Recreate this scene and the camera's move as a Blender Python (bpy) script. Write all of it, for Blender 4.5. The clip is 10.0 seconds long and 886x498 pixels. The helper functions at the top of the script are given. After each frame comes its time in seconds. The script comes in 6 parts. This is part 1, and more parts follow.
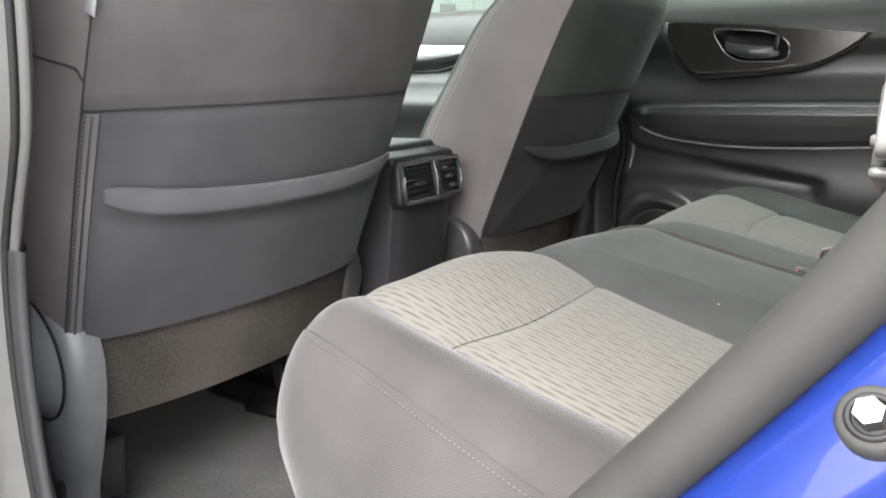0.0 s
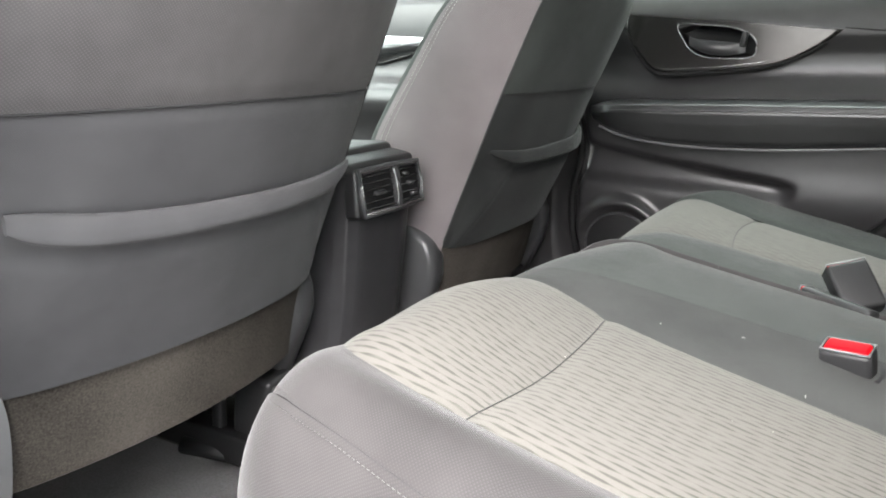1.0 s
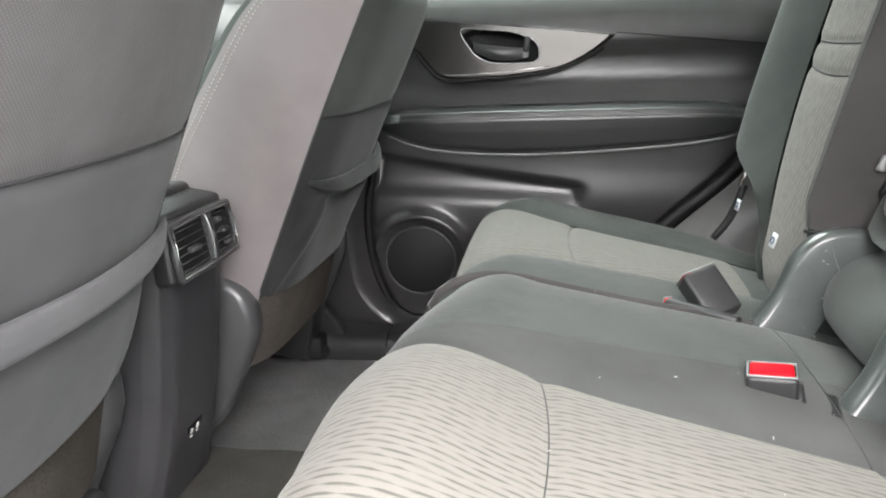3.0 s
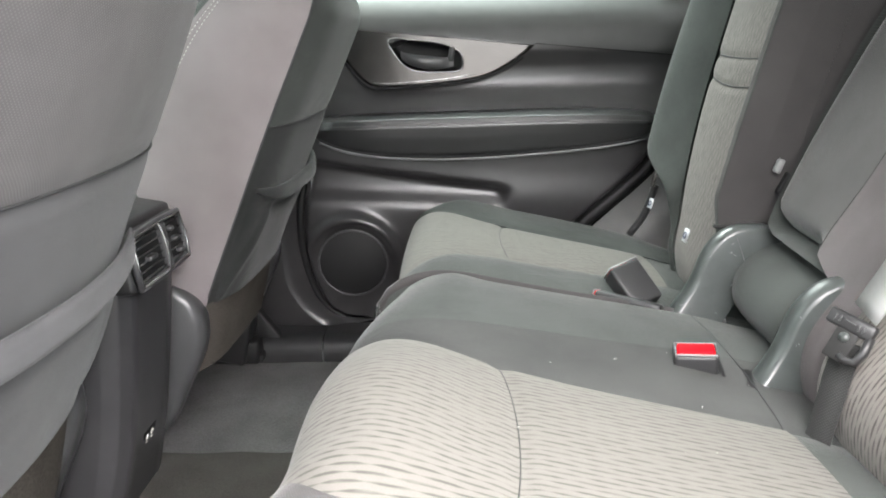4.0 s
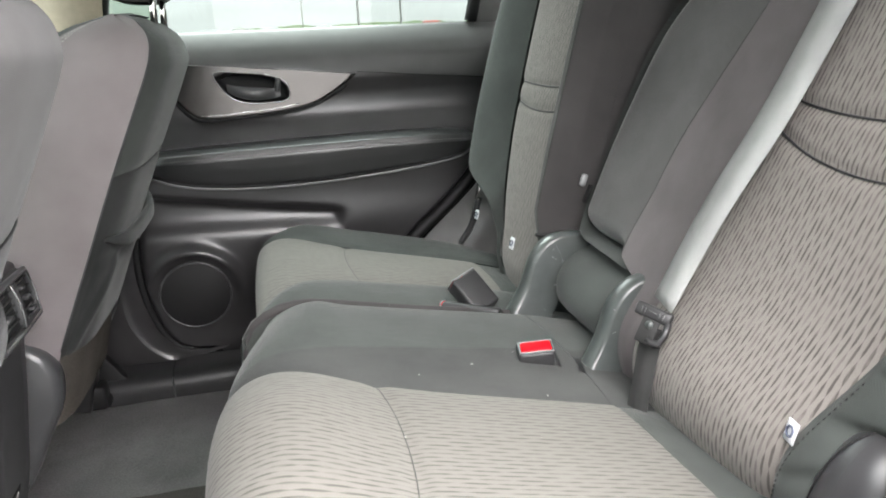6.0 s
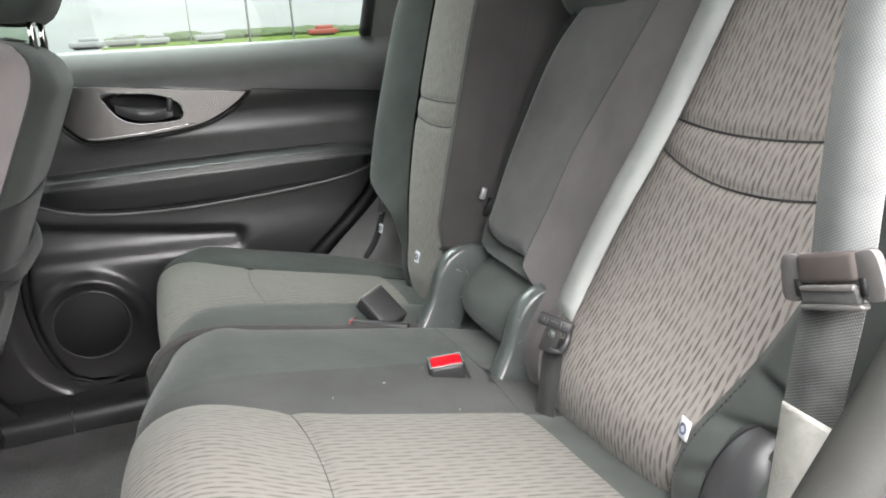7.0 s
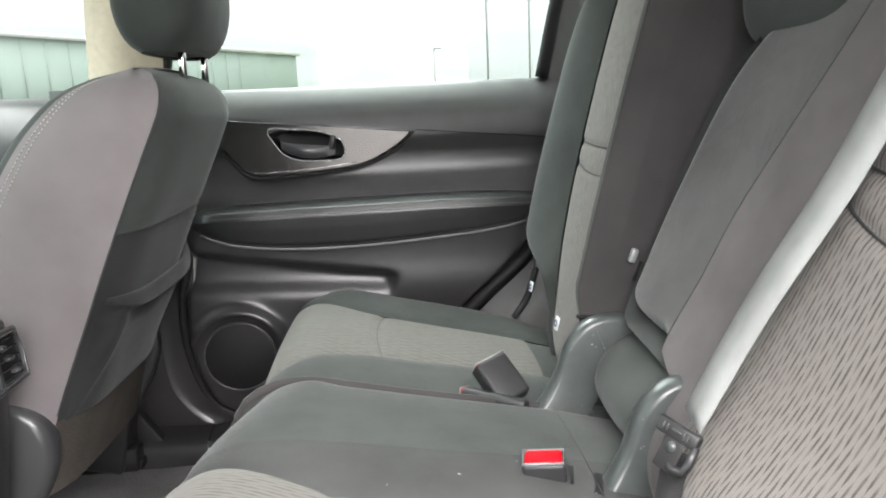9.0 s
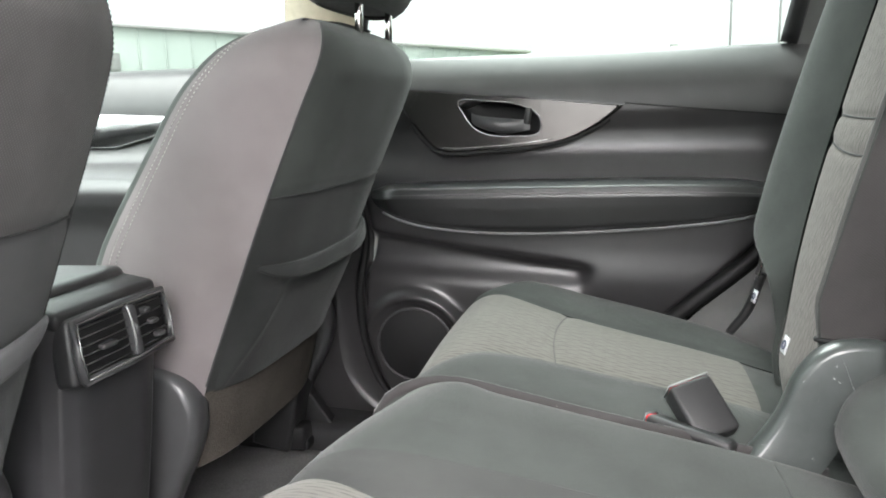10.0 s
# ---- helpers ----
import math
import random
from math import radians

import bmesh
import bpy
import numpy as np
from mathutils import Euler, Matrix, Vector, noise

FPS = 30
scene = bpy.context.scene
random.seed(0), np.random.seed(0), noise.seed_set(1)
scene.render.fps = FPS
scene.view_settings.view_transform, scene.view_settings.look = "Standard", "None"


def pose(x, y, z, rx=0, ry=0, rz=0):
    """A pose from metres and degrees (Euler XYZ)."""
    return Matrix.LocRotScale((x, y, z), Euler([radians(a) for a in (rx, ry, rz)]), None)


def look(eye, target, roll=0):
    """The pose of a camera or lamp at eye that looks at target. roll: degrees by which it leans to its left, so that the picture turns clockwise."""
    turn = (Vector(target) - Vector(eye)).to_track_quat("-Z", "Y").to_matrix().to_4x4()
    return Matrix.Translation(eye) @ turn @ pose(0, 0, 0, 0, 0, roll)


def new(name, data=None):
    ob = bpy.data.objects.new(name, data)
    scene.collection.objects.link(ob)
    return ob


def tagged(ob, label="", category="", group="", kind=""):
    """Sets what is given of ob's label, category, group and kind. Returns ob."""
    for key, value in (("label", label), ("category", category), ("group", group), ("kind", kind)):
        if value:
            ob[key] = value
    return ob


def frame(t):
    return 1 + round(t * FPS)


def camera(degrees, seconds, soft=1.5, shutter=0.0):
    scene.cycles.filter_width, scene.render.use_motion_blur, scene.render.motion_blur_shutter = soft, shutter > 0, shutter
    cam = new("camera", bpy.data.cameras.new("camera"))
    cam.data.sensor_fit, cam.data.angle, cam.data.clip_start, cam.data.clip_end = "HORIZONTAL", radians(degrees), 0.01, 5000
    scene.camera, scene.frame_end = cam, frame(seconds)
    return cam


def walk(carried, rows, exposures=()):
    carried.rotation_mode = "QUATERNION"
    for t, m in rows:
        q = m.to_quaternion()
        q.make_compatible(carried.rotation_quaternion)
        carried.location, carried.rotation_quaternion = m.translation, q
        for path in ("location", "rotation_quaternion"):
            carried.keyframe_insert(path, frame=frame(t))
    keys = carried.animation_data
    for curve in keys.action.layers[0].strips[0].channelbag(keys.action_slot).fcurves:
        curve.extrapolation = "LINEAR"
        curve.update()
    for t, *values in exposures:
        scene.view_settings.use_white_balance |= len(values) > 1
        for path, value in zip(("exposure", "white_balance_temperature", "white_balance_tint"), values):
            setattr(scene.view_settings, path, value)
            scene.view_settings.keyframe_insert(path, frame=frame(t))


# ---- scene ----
cam = camera(61.4, 10.0, 1.9)
METRES, EYE, TILT, LEAN, TURN = 1.06, 0.64, -13.77, 1.21, 36.87
ROWS = [
    (0.0, 0.0, 0.0, 0.0, -0.0, 0.0, 0.0),
    (0.5, -0.0437, 0.0695, 0.0222, -3.97, -0.47, 0.25),
    (1.0, -0.0594, 0.1293, 0.0373, -6.09, -0.77, 0.73),
    (1.5, -0.0713, 0.1834, 0.0428, -8.34, -1.2, 1.39),
    (2.0, -0.0932, 0.2478, 0.0603, -13.6, -1.61, 3.03),
    (2.5, -0.132, 0.2877, 0.0893, -21.5, -2.2, 5.45),
    (4.0, -0.248, 0.2742, 0.1203, -34.91, -3.66, 8.06),
    (4.5, -0.2675, 0.2576, 0.1258, -38.01, -4.17, 8.9),
    (5.0, -0.2919, 0.2481, 0.1381, -41.19, -4.68, 10.01),
    (5.5, -0.3192, 0.2419, 0.1539, -44.94, -5.28, 11.2),
    (7.0, -0.3439, 0.2219, 0.1878, -57.24, -7.73, 14.35),
    (7.5, -0.334, 0.2243, 0.1977, -58.6, -7.74, 14.93),
    (8.0, -0.3034, 0.2246, 0.1998, -57.92, -6.99, 15.12),
    (8.5, -0.2391, 0.2175, 0.177, -51.51, -3.64, 13.55),
    (9.0, -0.1474, 0.225, 0.1528, -39.68, 0.27, 10.43),
    (9.5, -0.062, 0.2635, 0.1319, -30.15, 1.96, 7.96),
    (10.0, -0.0154, 0.3423, 0.1319, -23.03, 2.5, 5.94),
]
walk(cam, [(t, pose(0, 0, EYE, TILT, LEAN, TURN) @ pose(METRES * x, METRES * y, METRES * z, 90 + pitch, roll, yaw)) for t, x, y, z, yaw, pitch, roll in ROWS], [(0.0, 3.98), (1.0, 4.2), (2.5, 4.4), (4.0, 4.42), (5.0, 4.32), (7.0, 4.12), (8.5, 4.12), (9.0, 4.28), (10.0, 4.38)])

# ---- world and light ----
world = bpy.data.worlds.new("sky")
scene.world = world
world.use_nodes = True
wn, wl = world.node_tree.nodes, world.node_tree.links
sky = wn.new("ShaderNodeTexSky")
sky.sky_type, sky.sun_disc = "NISHITA", False
sky.sun_elevation, sky.sun_rotation = radians(52), radians(173)
sky.air_density, sky.dust_density = 1.0, 2.0
grey = wn.new("ShaderNodeHueSaturation")
grey.inputs["Saturation"].default_value = 0.25
wl.new(sky.outputs[0], grey.inputs["Color"])
even = wn.new("ShaderNodeMix")
even.data_type = "RGBA"
even.inputs["Factor"].default_value, even.inputs["B"].default_value = 0.9, (2.9, 3.06, 3.02, 1)
wl.new(grey.outputs[0], even.inputs["A"])
# overcast: brighter overhead than at the horizon, with faint long cloud streaks
aim = wn.new("ShaderNodeTexCoord").outputs["Generated"]
apart = wn.new("ShaderNodeSeparateXYZ")
wl.new(aim, apart.inputs[0])
height = wn.new("ShaderNodeMapRange")
height.inputs["From Min"].default_value, height.inputs["From Max"].default_value = 0.0, 1.0
height.inputs["To Min"].default_value, height.inputs["To Max"].default_value = 0.48, 1.5
wl.new(apart.outputs[2], height.inputs["Value"])
flat = wn.new("ShaderNodeMapping")
flat.inputs["Scale"].default_value = (3.0, 3.0, 22.0)
wl.new(aim, flat.inputs[0])
cloud = wn.new("ShaderNodeTexNoise")
cloud.inputs["Scale"].default_value, cloud.inputs["Detail"].default_value, cloud.inputs["Roughness"].default_value = 1.6, 5.0, 0.6
wl.new(flat.outputs[0], cloud.inputs["Vector"])
streak = wn.new("ShaderNodeMapRange")
streak.inputs["From Min"].default_value, streak.inputs["From Max"].default_value = 0.3, 0.7
streak.inputs["To Min"].default_value, streak.inputs["To Max"].default_value = 0.86, 1.12
wl.new(cloud.outputs[0], streak.inputs["Value"])
cover = wn.new("ShaderNodeMath")
cover.operation = "MULTIPLY"
wl.new(height.outputs[0], cover.inputs[0]), wl.new(streak.outputs[0], cover.inputs[1])
dome = wn.new("ShaderNodeVectorMath")
dome.operation = "SCALE"
wl.new(even.outputs["Result"], dome.inputs[0]), wl.new(cover.outputs[0], dome.inputs["Scale"])
wl.new(dome.outputs[0], wn["Background"].inputs["Color"])
wn["Background"].inputs["Strength"].default_value = 0.19
sun = new("sun", bpy.data.lights.new("sun", "SUN"))
sun.data.energy, sun.data.angle, sun.data.color = 1.15, radians(75), (1.0, 0.92, 0.92)
sun.matrix_world = look((0, 0, 0), (-0.08, 0.62, -0.78))


def opening_light(name, at, to, size, watts, colour):
    """Adds an area lamp that stands in for sky light through a car opening."""
    lamp = new(name, bpy.data.lights.new(name, "AREA"))
    lamp.data.shape, lamp.data.size, lamp.data.size_y = "RECTANGLE", *size
    lamp.data.energy, lamp.data.color = watts, colour
    lamp.matrix_world = look(at, to)


# Added lamp, out of view above the far window, to brighten that side.
opening_light("window_fill_lamp", (-0.42, 2.25, 1.62), (-0.42, 1.3, 0.6), (0.9, 0.5), 14, (0.95, 1.0, 0.98))


# ---- materials ----
def base_mat(name, rough=0.7, metal=0.0, spec=0.5):
    m = bpy.data.materials.new(name)
    m.use_nodes = True
    b = m.node_tree.nodes["Principled BSDF"]
    b.inputs["Roughness"].default_value, b.inputs["Metallic"].default_value = rough, metal
    b.inputs["Specular IOR Level"].default_value = spec
    return m, m.node_tree.nodes, m.node_tree.links, b


def ramp_of(n, l, fac, stops):
    r = n.new("ShaderNodeValToRGB")
    while len(r.color_ramp.elements) < len(stops):
        r.color_ramp.elements.new(0.5)
    for e, (p, c) in zip(r.color_ramp.elements, stops):
        e.position, e.color = p, (*c, 1)
    l.new(fac, r.inputs[0])
    return r.outputs[0]


def noise_of(n, l, vec, scale, detail=3.0, rough=0.5):
    t = n.new("ShaderNodeTexNoise")
    t.inputs["Scale"].default_value, t.inputs["Detail"].default_value, t.inputs["Roughness"].default_value = scale, detail, rough
    if vec is not None:
        l.new(vec, t.inputs["Vector"])
    return t.outputs[0]


def bump_of(n, l, b, heights):
    """Chains bumps: (height socket, strength, distance)."""
    last = None
    for h, strength, dist in heights:
        k = n.new("ShaderNodeBump")
        k.inputs["Strength"].default_value, k.inputs["Distance"].default_value = strength, dist
        l.new(h, k.inputs["Height"])
        if last is not None:
            l.new(last, k.inputs["Normal"])
        last = k.outputs[0]
    l.new(last, b.inputs["Normal"])


def mottled(name, dark, light, rough=0.7, metal=0.0, spec=0.5, scale=40.0, fine=500.0, bump=0.15, dist=0.001, sheen=0.0, broad=6.0):
    """A surface with colour varied at two scales and a fine relief."""
    m, n, l, b = base_mat(name, rough, metal, spec)
    pos = n.new("ShaderNodeTexCoord").outputs["Object"]
    a, c = noise_of(n, l, pos, scale, 4), noise_of(n, l, pos, broad, 2)
    mix = n.new("ShaderNodeMath")
    mix.operation = "MULTIPLY_ADD"
    l.new(a, mix.inputs[0])
    mix.inputs[1].default_value = 0.5
    half = n.new("ShaderNodeMath")
    half.operation = "MULTIPLY"
    l.new(c, half.inputs[0])
    half.inputs[1].default_value = 0.5
    l.new(half.outputs[0], mix.inputs[2])
    l.new(ramp_of(n, l, mix.outputs[0], [(0.3, dark), (0.7, light)]), b.inputs["Base Color"])
    f = noise_of(n, l, pos, fine, 2)
    bump_of(n, l, b, [(f, bump, dist)])
    if sheen:
        b.inputs["Sheen Weight"].default_value = sheen
        b.inputs["Sheen Roughness"].default_value = 0.4
    return m


def weave(name, dark, light, sheen=0.1, pitch=1100.0, rough=0.85):
    """Twill cloth: fine crossed threads and broad wear."""
    m, n, l, b = base_mat(name, rough, 0, 0.08)
    uv = n.new("ShaderNodeTexCoord").outputs["UV"]
    pos = n.new("ShaderNodeTexCoord").outputs["Object"]
    waves = []
    for turn in (0.6, -0.9):
        mp = n.new("ShaderNodeMapping")
        mp.inputs["Rotation"].default_value = (0, 0, turn)
        l.new(uv, mp.inputs[0])
        wv = n.new("ShaderNodeTexWave")
        wv.inputs["Scale"].default_value, wv.inputs["Distortion"].default_value = pitch / 6.28, 0.6
        l.new(mp.outputs[0], wv.inputs["Vector"])
        waves.append(wv.outputs[1])
    both = n.new("ShaderNodeMath")
    both.operation = "MULTIPLY"
    l.new(waves[0], both.inputs[0]), l.new(waves[1], both.inputs[1])
    broad = noise_of(n, l, pos, 7, 4, 0.6)
    add = n.new("ShaderNodeMath")
    add.operation = "MULTIPLY_ADD"
    l.new(both.outputs[0], add.inputs[0])
    add.inputs[1].default_value = 0.34
    l.new(broad, add.inputs[2])
    l.new(ramp_of(n, l, add.outputs[0], [(0.3, dark), (0.95, light)]), b.inputs["Base Color"])
    bump_of(n, l, b, [(both.outputs[0], 0.3, 0.0006), (noise_of(n, l, pos, 25, 3), 0.12, 0.004)])
    b.inputs["Sheen Weight"].default_value = sheen
    b.inputs["Sheen Roughness"].default_value = 0.35
    return m


def dashes(name, dark, light, slant=0.0, length=0.034, pitch=0.0055, duty=0.42, wobble=1.3, least=0.25, shift=0.45, stray=0.3, crisp=9.0):
    """Grey upholstery woven with staggered tapering dashes that run along U."""
    m, n, l, b = base_mat(name, 0.85, 0, 0.12)
    uv = n.new("ShaderNodeTexCoord").outputs["UV"]
    sep = n.new("ShaderNodeSeparateXYZ")
    l.new(uv, sep.inputs[0])

    def op(kind, x, y=0.0, z=0.0):
        k = n.new("ShaderNodeMath")
        k.operation = kind
        for i, q in enumerate((x, y, z)):
            if isinstance(q, (int, float)):
                k.inputs[i].default_value = q
            else:
                l.new(q, k.inputs[i])
        return k.outputs[0]

    wob = noise_of(n, l, uv, 45, 2)
    a = op("MULTIPLY_ADD", sep.outputs[1], 1 / pitch, op("MULTIPLY", sep.outputs[0], slant / pitch))
    a = op("MULTIPLY_ADD", wob, wobble, a)
    col = op("FLOOR", a)
    fa = op("ABSOLUTE", op("SUBTRACT", op("FRACT", a), 0.5))
    wn2 = n.new("ShaderNodeTexWhiteNoise")
    wn2.noise_dimensions = "1D"
    l.new(col, wn2.inputs["W"])
    run = op("ADD", op("MULTIPLY_ADD", sep.outputs[0], 1 / length, op("MULTIPLY", col, shift)), op("MULTIPLY", wn2.outputs[0], stray))
    tri = op("SUBTRACT", 1.0, op("ABSOLUTE", op("MULTIPLY_ADD", op("FRACT", run), 2.0, -1.0)))
    wide = op("MULTIPLY", op("MINIMUM", op("MULTIPLY", tri, 1.8), 1.0), duty)
    stroke = op("MULTIPLY_ADD", op("SUBTRACT", wide, fa), crisp, 0.5)
    stroke = op("MINIMUM", op("MAXIMUM", stroke, 0.0), 1.0)
    uneven = n.new("ShaderNodeMapping")
    uneven.inputs["Scale"].default_value = (28, 190, 1)
    l.new(uv, uneven.inputs[0])
    faint = op("MINIMUM", op("MAXIMUM", op("MULTIPLY_ADD", noise_of(n, l, uneven.outputs[0], 1.0, 2.0), 3.2, -0.75), least), 1.0)
    stroke = op("MULTIPLY", stroke, faint)
    fine = n.new("ShaderNodeMapping")
    fine.inputs["Scale"].default_value = (900, 1500, 1)
    l.new(uv, fine.inputs[0])
    thread = noise_of(n, l, fine.outputs[0], 1.0, 1.0)
    mixc = n.new("ShaderNodeMix")
    mixc.data_type = "RGBA"
    mixc.inputs["A"].default_value, mixc.inputs["B"].default_value = (*light, 1), (*dark, 1)
    l.new(stroke, mixc.inputs["Factor"])
    vary = n.new("ShaderNodeMix")
    vary.data_type, vary.blend_type = "RGBA", "MULTIPLY"
    vary.inputs["Factor"].default_value = 0.3
    l.new(mixc.outputs["Result"], vary.inputs["A"])
    l.new(ramp_of(n, l, thread, [(0.3, (0.45, 0.45, 0.45)), (0.7, (1, 1, 1))]), vary.inputs["B"])
    l.new(vary.outputs["Result"], b.inputs["Base Color"])
    pos = n.new("ShaderNodeTexCoord").outputs["Object"]
    bump_of(n, l, b, [(stroke, -0.4, 0.0008), (thread, 0.15, 0.0005), (noise_of(n, l, pos, 22, 3), 0.15, 0.005)])
    b.inputs["Sheen Weight"].default_value = 0.08
    return m


def pane(name, tint):
    """Clear tinted glass: lets light through with its tint, and mirrors at grazing angles."""
    m, n, l, _ = base_mat(name)
    clear, gloss, mix, fres = (n.new("ShaderNode" + k) for k in ("BsdfTransparent", "BsdfGlossy", "MixShader", "Fresnel"))
    clear.inputs[0].default_value = (*tint, 1)
    gloss.inputs["Roughness"].default_value = 0.02
    fres.inputs[0].default_value = 1.45
    l.new(fres.outputs[0], mix.inputs[0]), l.new(clear.outputs[0], mix.inputs[1]), l.new(gloss.outputs[0], mix.inputs[2])
    l.new(mix.outputs[0], n["Material Output"].inputs[0])
    return m


def plain(name, colour, rough=0.5, metal=0.0, spec=0.5):
    return mottled(name, tuple(c * 0.85 for c in colour), tuple(min(1, c * 1.12) for c in colour), rough, metal, spec, 60, 700, 0.05)


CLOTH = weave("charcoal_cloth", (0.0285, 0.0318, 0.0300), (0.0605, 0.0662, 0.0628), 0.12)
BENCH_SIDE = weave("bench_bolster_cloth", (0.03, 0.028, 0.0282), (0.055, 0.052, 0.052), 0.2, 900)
# Seat-side cloth lifted far above the bolster's; doorway light put into its colour.
FRONT_SIDE_LIT = weave("lit_seat_side_cloth", (0.122, 0.107, 0.109), (0.184, 0.164, 0.167), 0.15, 900)
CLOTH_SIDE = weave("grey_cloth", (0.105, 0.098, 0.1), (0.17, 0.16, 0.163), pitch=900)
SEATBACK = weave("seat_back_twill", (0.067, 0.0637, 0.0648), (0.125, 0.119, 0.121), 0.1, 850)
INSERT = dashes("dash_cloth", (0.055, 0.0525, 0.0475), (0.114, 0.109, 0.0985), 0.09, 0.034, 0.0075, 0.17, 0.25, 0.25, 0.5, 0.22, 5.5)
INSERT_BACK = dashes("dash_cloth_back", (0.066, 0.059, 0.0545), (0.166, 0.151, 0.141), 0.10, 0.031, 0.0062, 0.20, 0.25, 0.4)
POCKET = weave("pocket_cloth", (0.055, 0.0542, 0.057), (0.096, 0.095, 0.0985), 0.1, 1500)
# Darker copy of the pocket cloth; the far seat's shade is in its colour.
POCKET_SHADED = weave("shaded_pocket_cloth", (0.018, 0.0188, 0.0188), (0.037, 0.0385, 0.0382), 0.1)
SKIRT = mottled("skirt_felt", (0.022, 0.019, 0.016), (0.112, 0.1, 0.088), 0.95, 0, 0.1, 420, 1100, 0.8, 0.003)
CARPET = mottled("floor_carpet", (0.17, 0.167, 0.168), (0.32, 0.315, 0.316), 0.95, 0, 0.1, 300, 1200, 0.9, 0.003, broad=9)
TUNNEL = mottled("coarse_carpet", (0.055, 0.052, 0.048), (0.17, 0.162, 0.15), 0.95, 0, 0.1, 700, 1500, 0.9, 0.003)
PLASTIC = mottled("grained_plastic", (0.014, 0.014, 0.0148), (0.023, 0.023, 0.024), 0.38, 0, 0.4, 30, 900, 0.25, 0.0006)
PLASTIC_SOFT = mottled("soft_plastic", (0.019, 0.0183, 0.0192), (0.030, 0.0292, 0.0303), 0.31, 0, 0.55, 25, 1100, 0.2, 0.0005)
PLASTIC_GREY = mottled("grey_plastic", (0.13, 0.13, 0.132), (0.19, 0.19, 0.193), 0.4, 0, 0.5, 25, 900, 0.2, 0.0005)
# A separate trim piece; its grey is also raised to stand for window glow.
BELT_TRIM = mottled("window_lit_door_plastic", (0.036, 0.0365, 0.036), (0.052, 0.0525, 0.0515), 0.5, 0, 0.5, 25, 1100, 0.2, 0.0005)
ARCH = mottled("arch_plastic", (0.062, 0.061, 0.061), (0.092, 0.090, 0.090), 0.36, 0, 0.5, 25, 900, 0.2, 0.0005)
CONSOLE = mottled("console_plastic", (0.026, 0.0255, 0.027), (0.040, 0.039, 0.0415), 0.32, 0, 0.4, 25, 900, 0.2, 0.0005)
SHELL = mottled("seat_shell_plastic", (0.034, 0.034, 0.0355), (0.052, 0.052, 0.054), 0.3, 0, 0.5, 25, 1000, 0.2, 0.0005)
BRACKET = mottled("worn_plastic", (0.030, 0.035, 0.034), (0.053, 0.059, 0.0575), 0.28, 0, 0.5, 60, 600, 0.3, 0.0006)
SLAT = mottled("slat_plastic", (0.012, 0.012, 0.0125), (0.018, 0.018, 0.0185), 0.22, 0, 0.6, 30, 900, 0.1, 0.0004)
LEATHER = mottled("armrest_leather", (0.018, 0.0185, 0.019), (0.028, 0.0285, 0.029), 0.34, 0, 0.7, 30, 700, 0.4, 0.0008)
wear = BRACKET.node_tree
wk = noise_of(wear.nodes, wear.links, wear.nodes.new("ShaderNodeTexCoord").outputs["Object"], 90, 6, 0.75)
wm = wear.nodes.new("ShaderNodeMix")
wm.data_type = "RGBA"
wm.inputs["B"].default_value = (0.42, 0.43, 0.42, 1)
old = wear.nodes["Principled BSDF"].inputs["Base Color"].links[0].from_socket
wear.links.new(old, wm.inputs["A"])
wear.links.new(ramp_of(wear.nodes, wear.links, wk, [(0.66, (0, 0, 0)), (0.71, (1, 1, 1))]), wm.inputs["Factor"])
wear.links.new(wm.outputs["Result"], wear.nodes["Principled BSDF"].inputs["Base Color"])
BLACK = plain("matt_black", (0.006, 0.006, 0.0065), 0.6, 0.0, 0.3)
GLOSS = plain("dark_satin_metal", (0.088, 0.083, 0.081), 0.14, 0.8, 0.5)
CHROME = plain("satin_chrome", (0.62, 0.62, 0.63), 0.18, 1.0)
RIM_GLINT = plain("rim_and_glint_metal", (0.32, 0.32, 0.325), 0.25, 0.9)
BOLT = plain("zinc_bolt", (0.17, 0.17, 0.175), 0.4, 1.0)
STEEL = plain("polished_steel", (0.7, 0.69, 0.67), 0.12, 1.0)
BUCKLE = mottled("buckle_plastic", (0.014, 0.014, 0.015), (0.022, 0.022, 0.023), 0.48, 0, 0.4, 30, 900, 0.25, 0.0006)
LINT = plain("pale_lint", (0.42, 0.41, 0.39), 0.9)
RED = plain("buckle_red", (0.62, 0.003, 0.008), 0.6, 0.0, 0.06)
THREAD = plain("grey_thread", (0.16, 0.156, 0.152), 0.8)
BENCH_THREAD = plain("dark_grey_thread", (0.075, 0.072, 0.071), 0.8)
PALE_THREAD = plain("pale_thread", (0.36, 0.34, 0.33), 0.8)
SEAM = plain("dark_thread", (0.02, 0.02, 0.021), 0.8)
BELT = weave("belt_webbing", (0.125, 0.127, 0.127), (0.30, 0.304, 0.299), 0.1, 1000, 0.75)
BELT_DARK = weave("belt_webbing_dark", (0.03, 0.03, 0.03), (0.25, 0.25, 0.247), 0.1, 900, 0.6)
BELT_END = weave("folded_webbing", (0.012, 0.012, 0.012), (0.05, 0.05, 0.05), 0.05, 900, 0.6)
FOLD = weave("worn_fold_webbing", (0.045, 0.038, 0.036), (0.12, 0.105, 0.1), 0.1, 900, 0.5)
# Paler copy of the seat shell plastic, carrying light from the open door.
SHELL_LIT = mottled("lit_shell_plastic", (0.11, 0.11, 0.114), (0.15, 0.15, 0.154), 0.25, 0, 0.5, 25, 1000, 0.2, 0.0005)
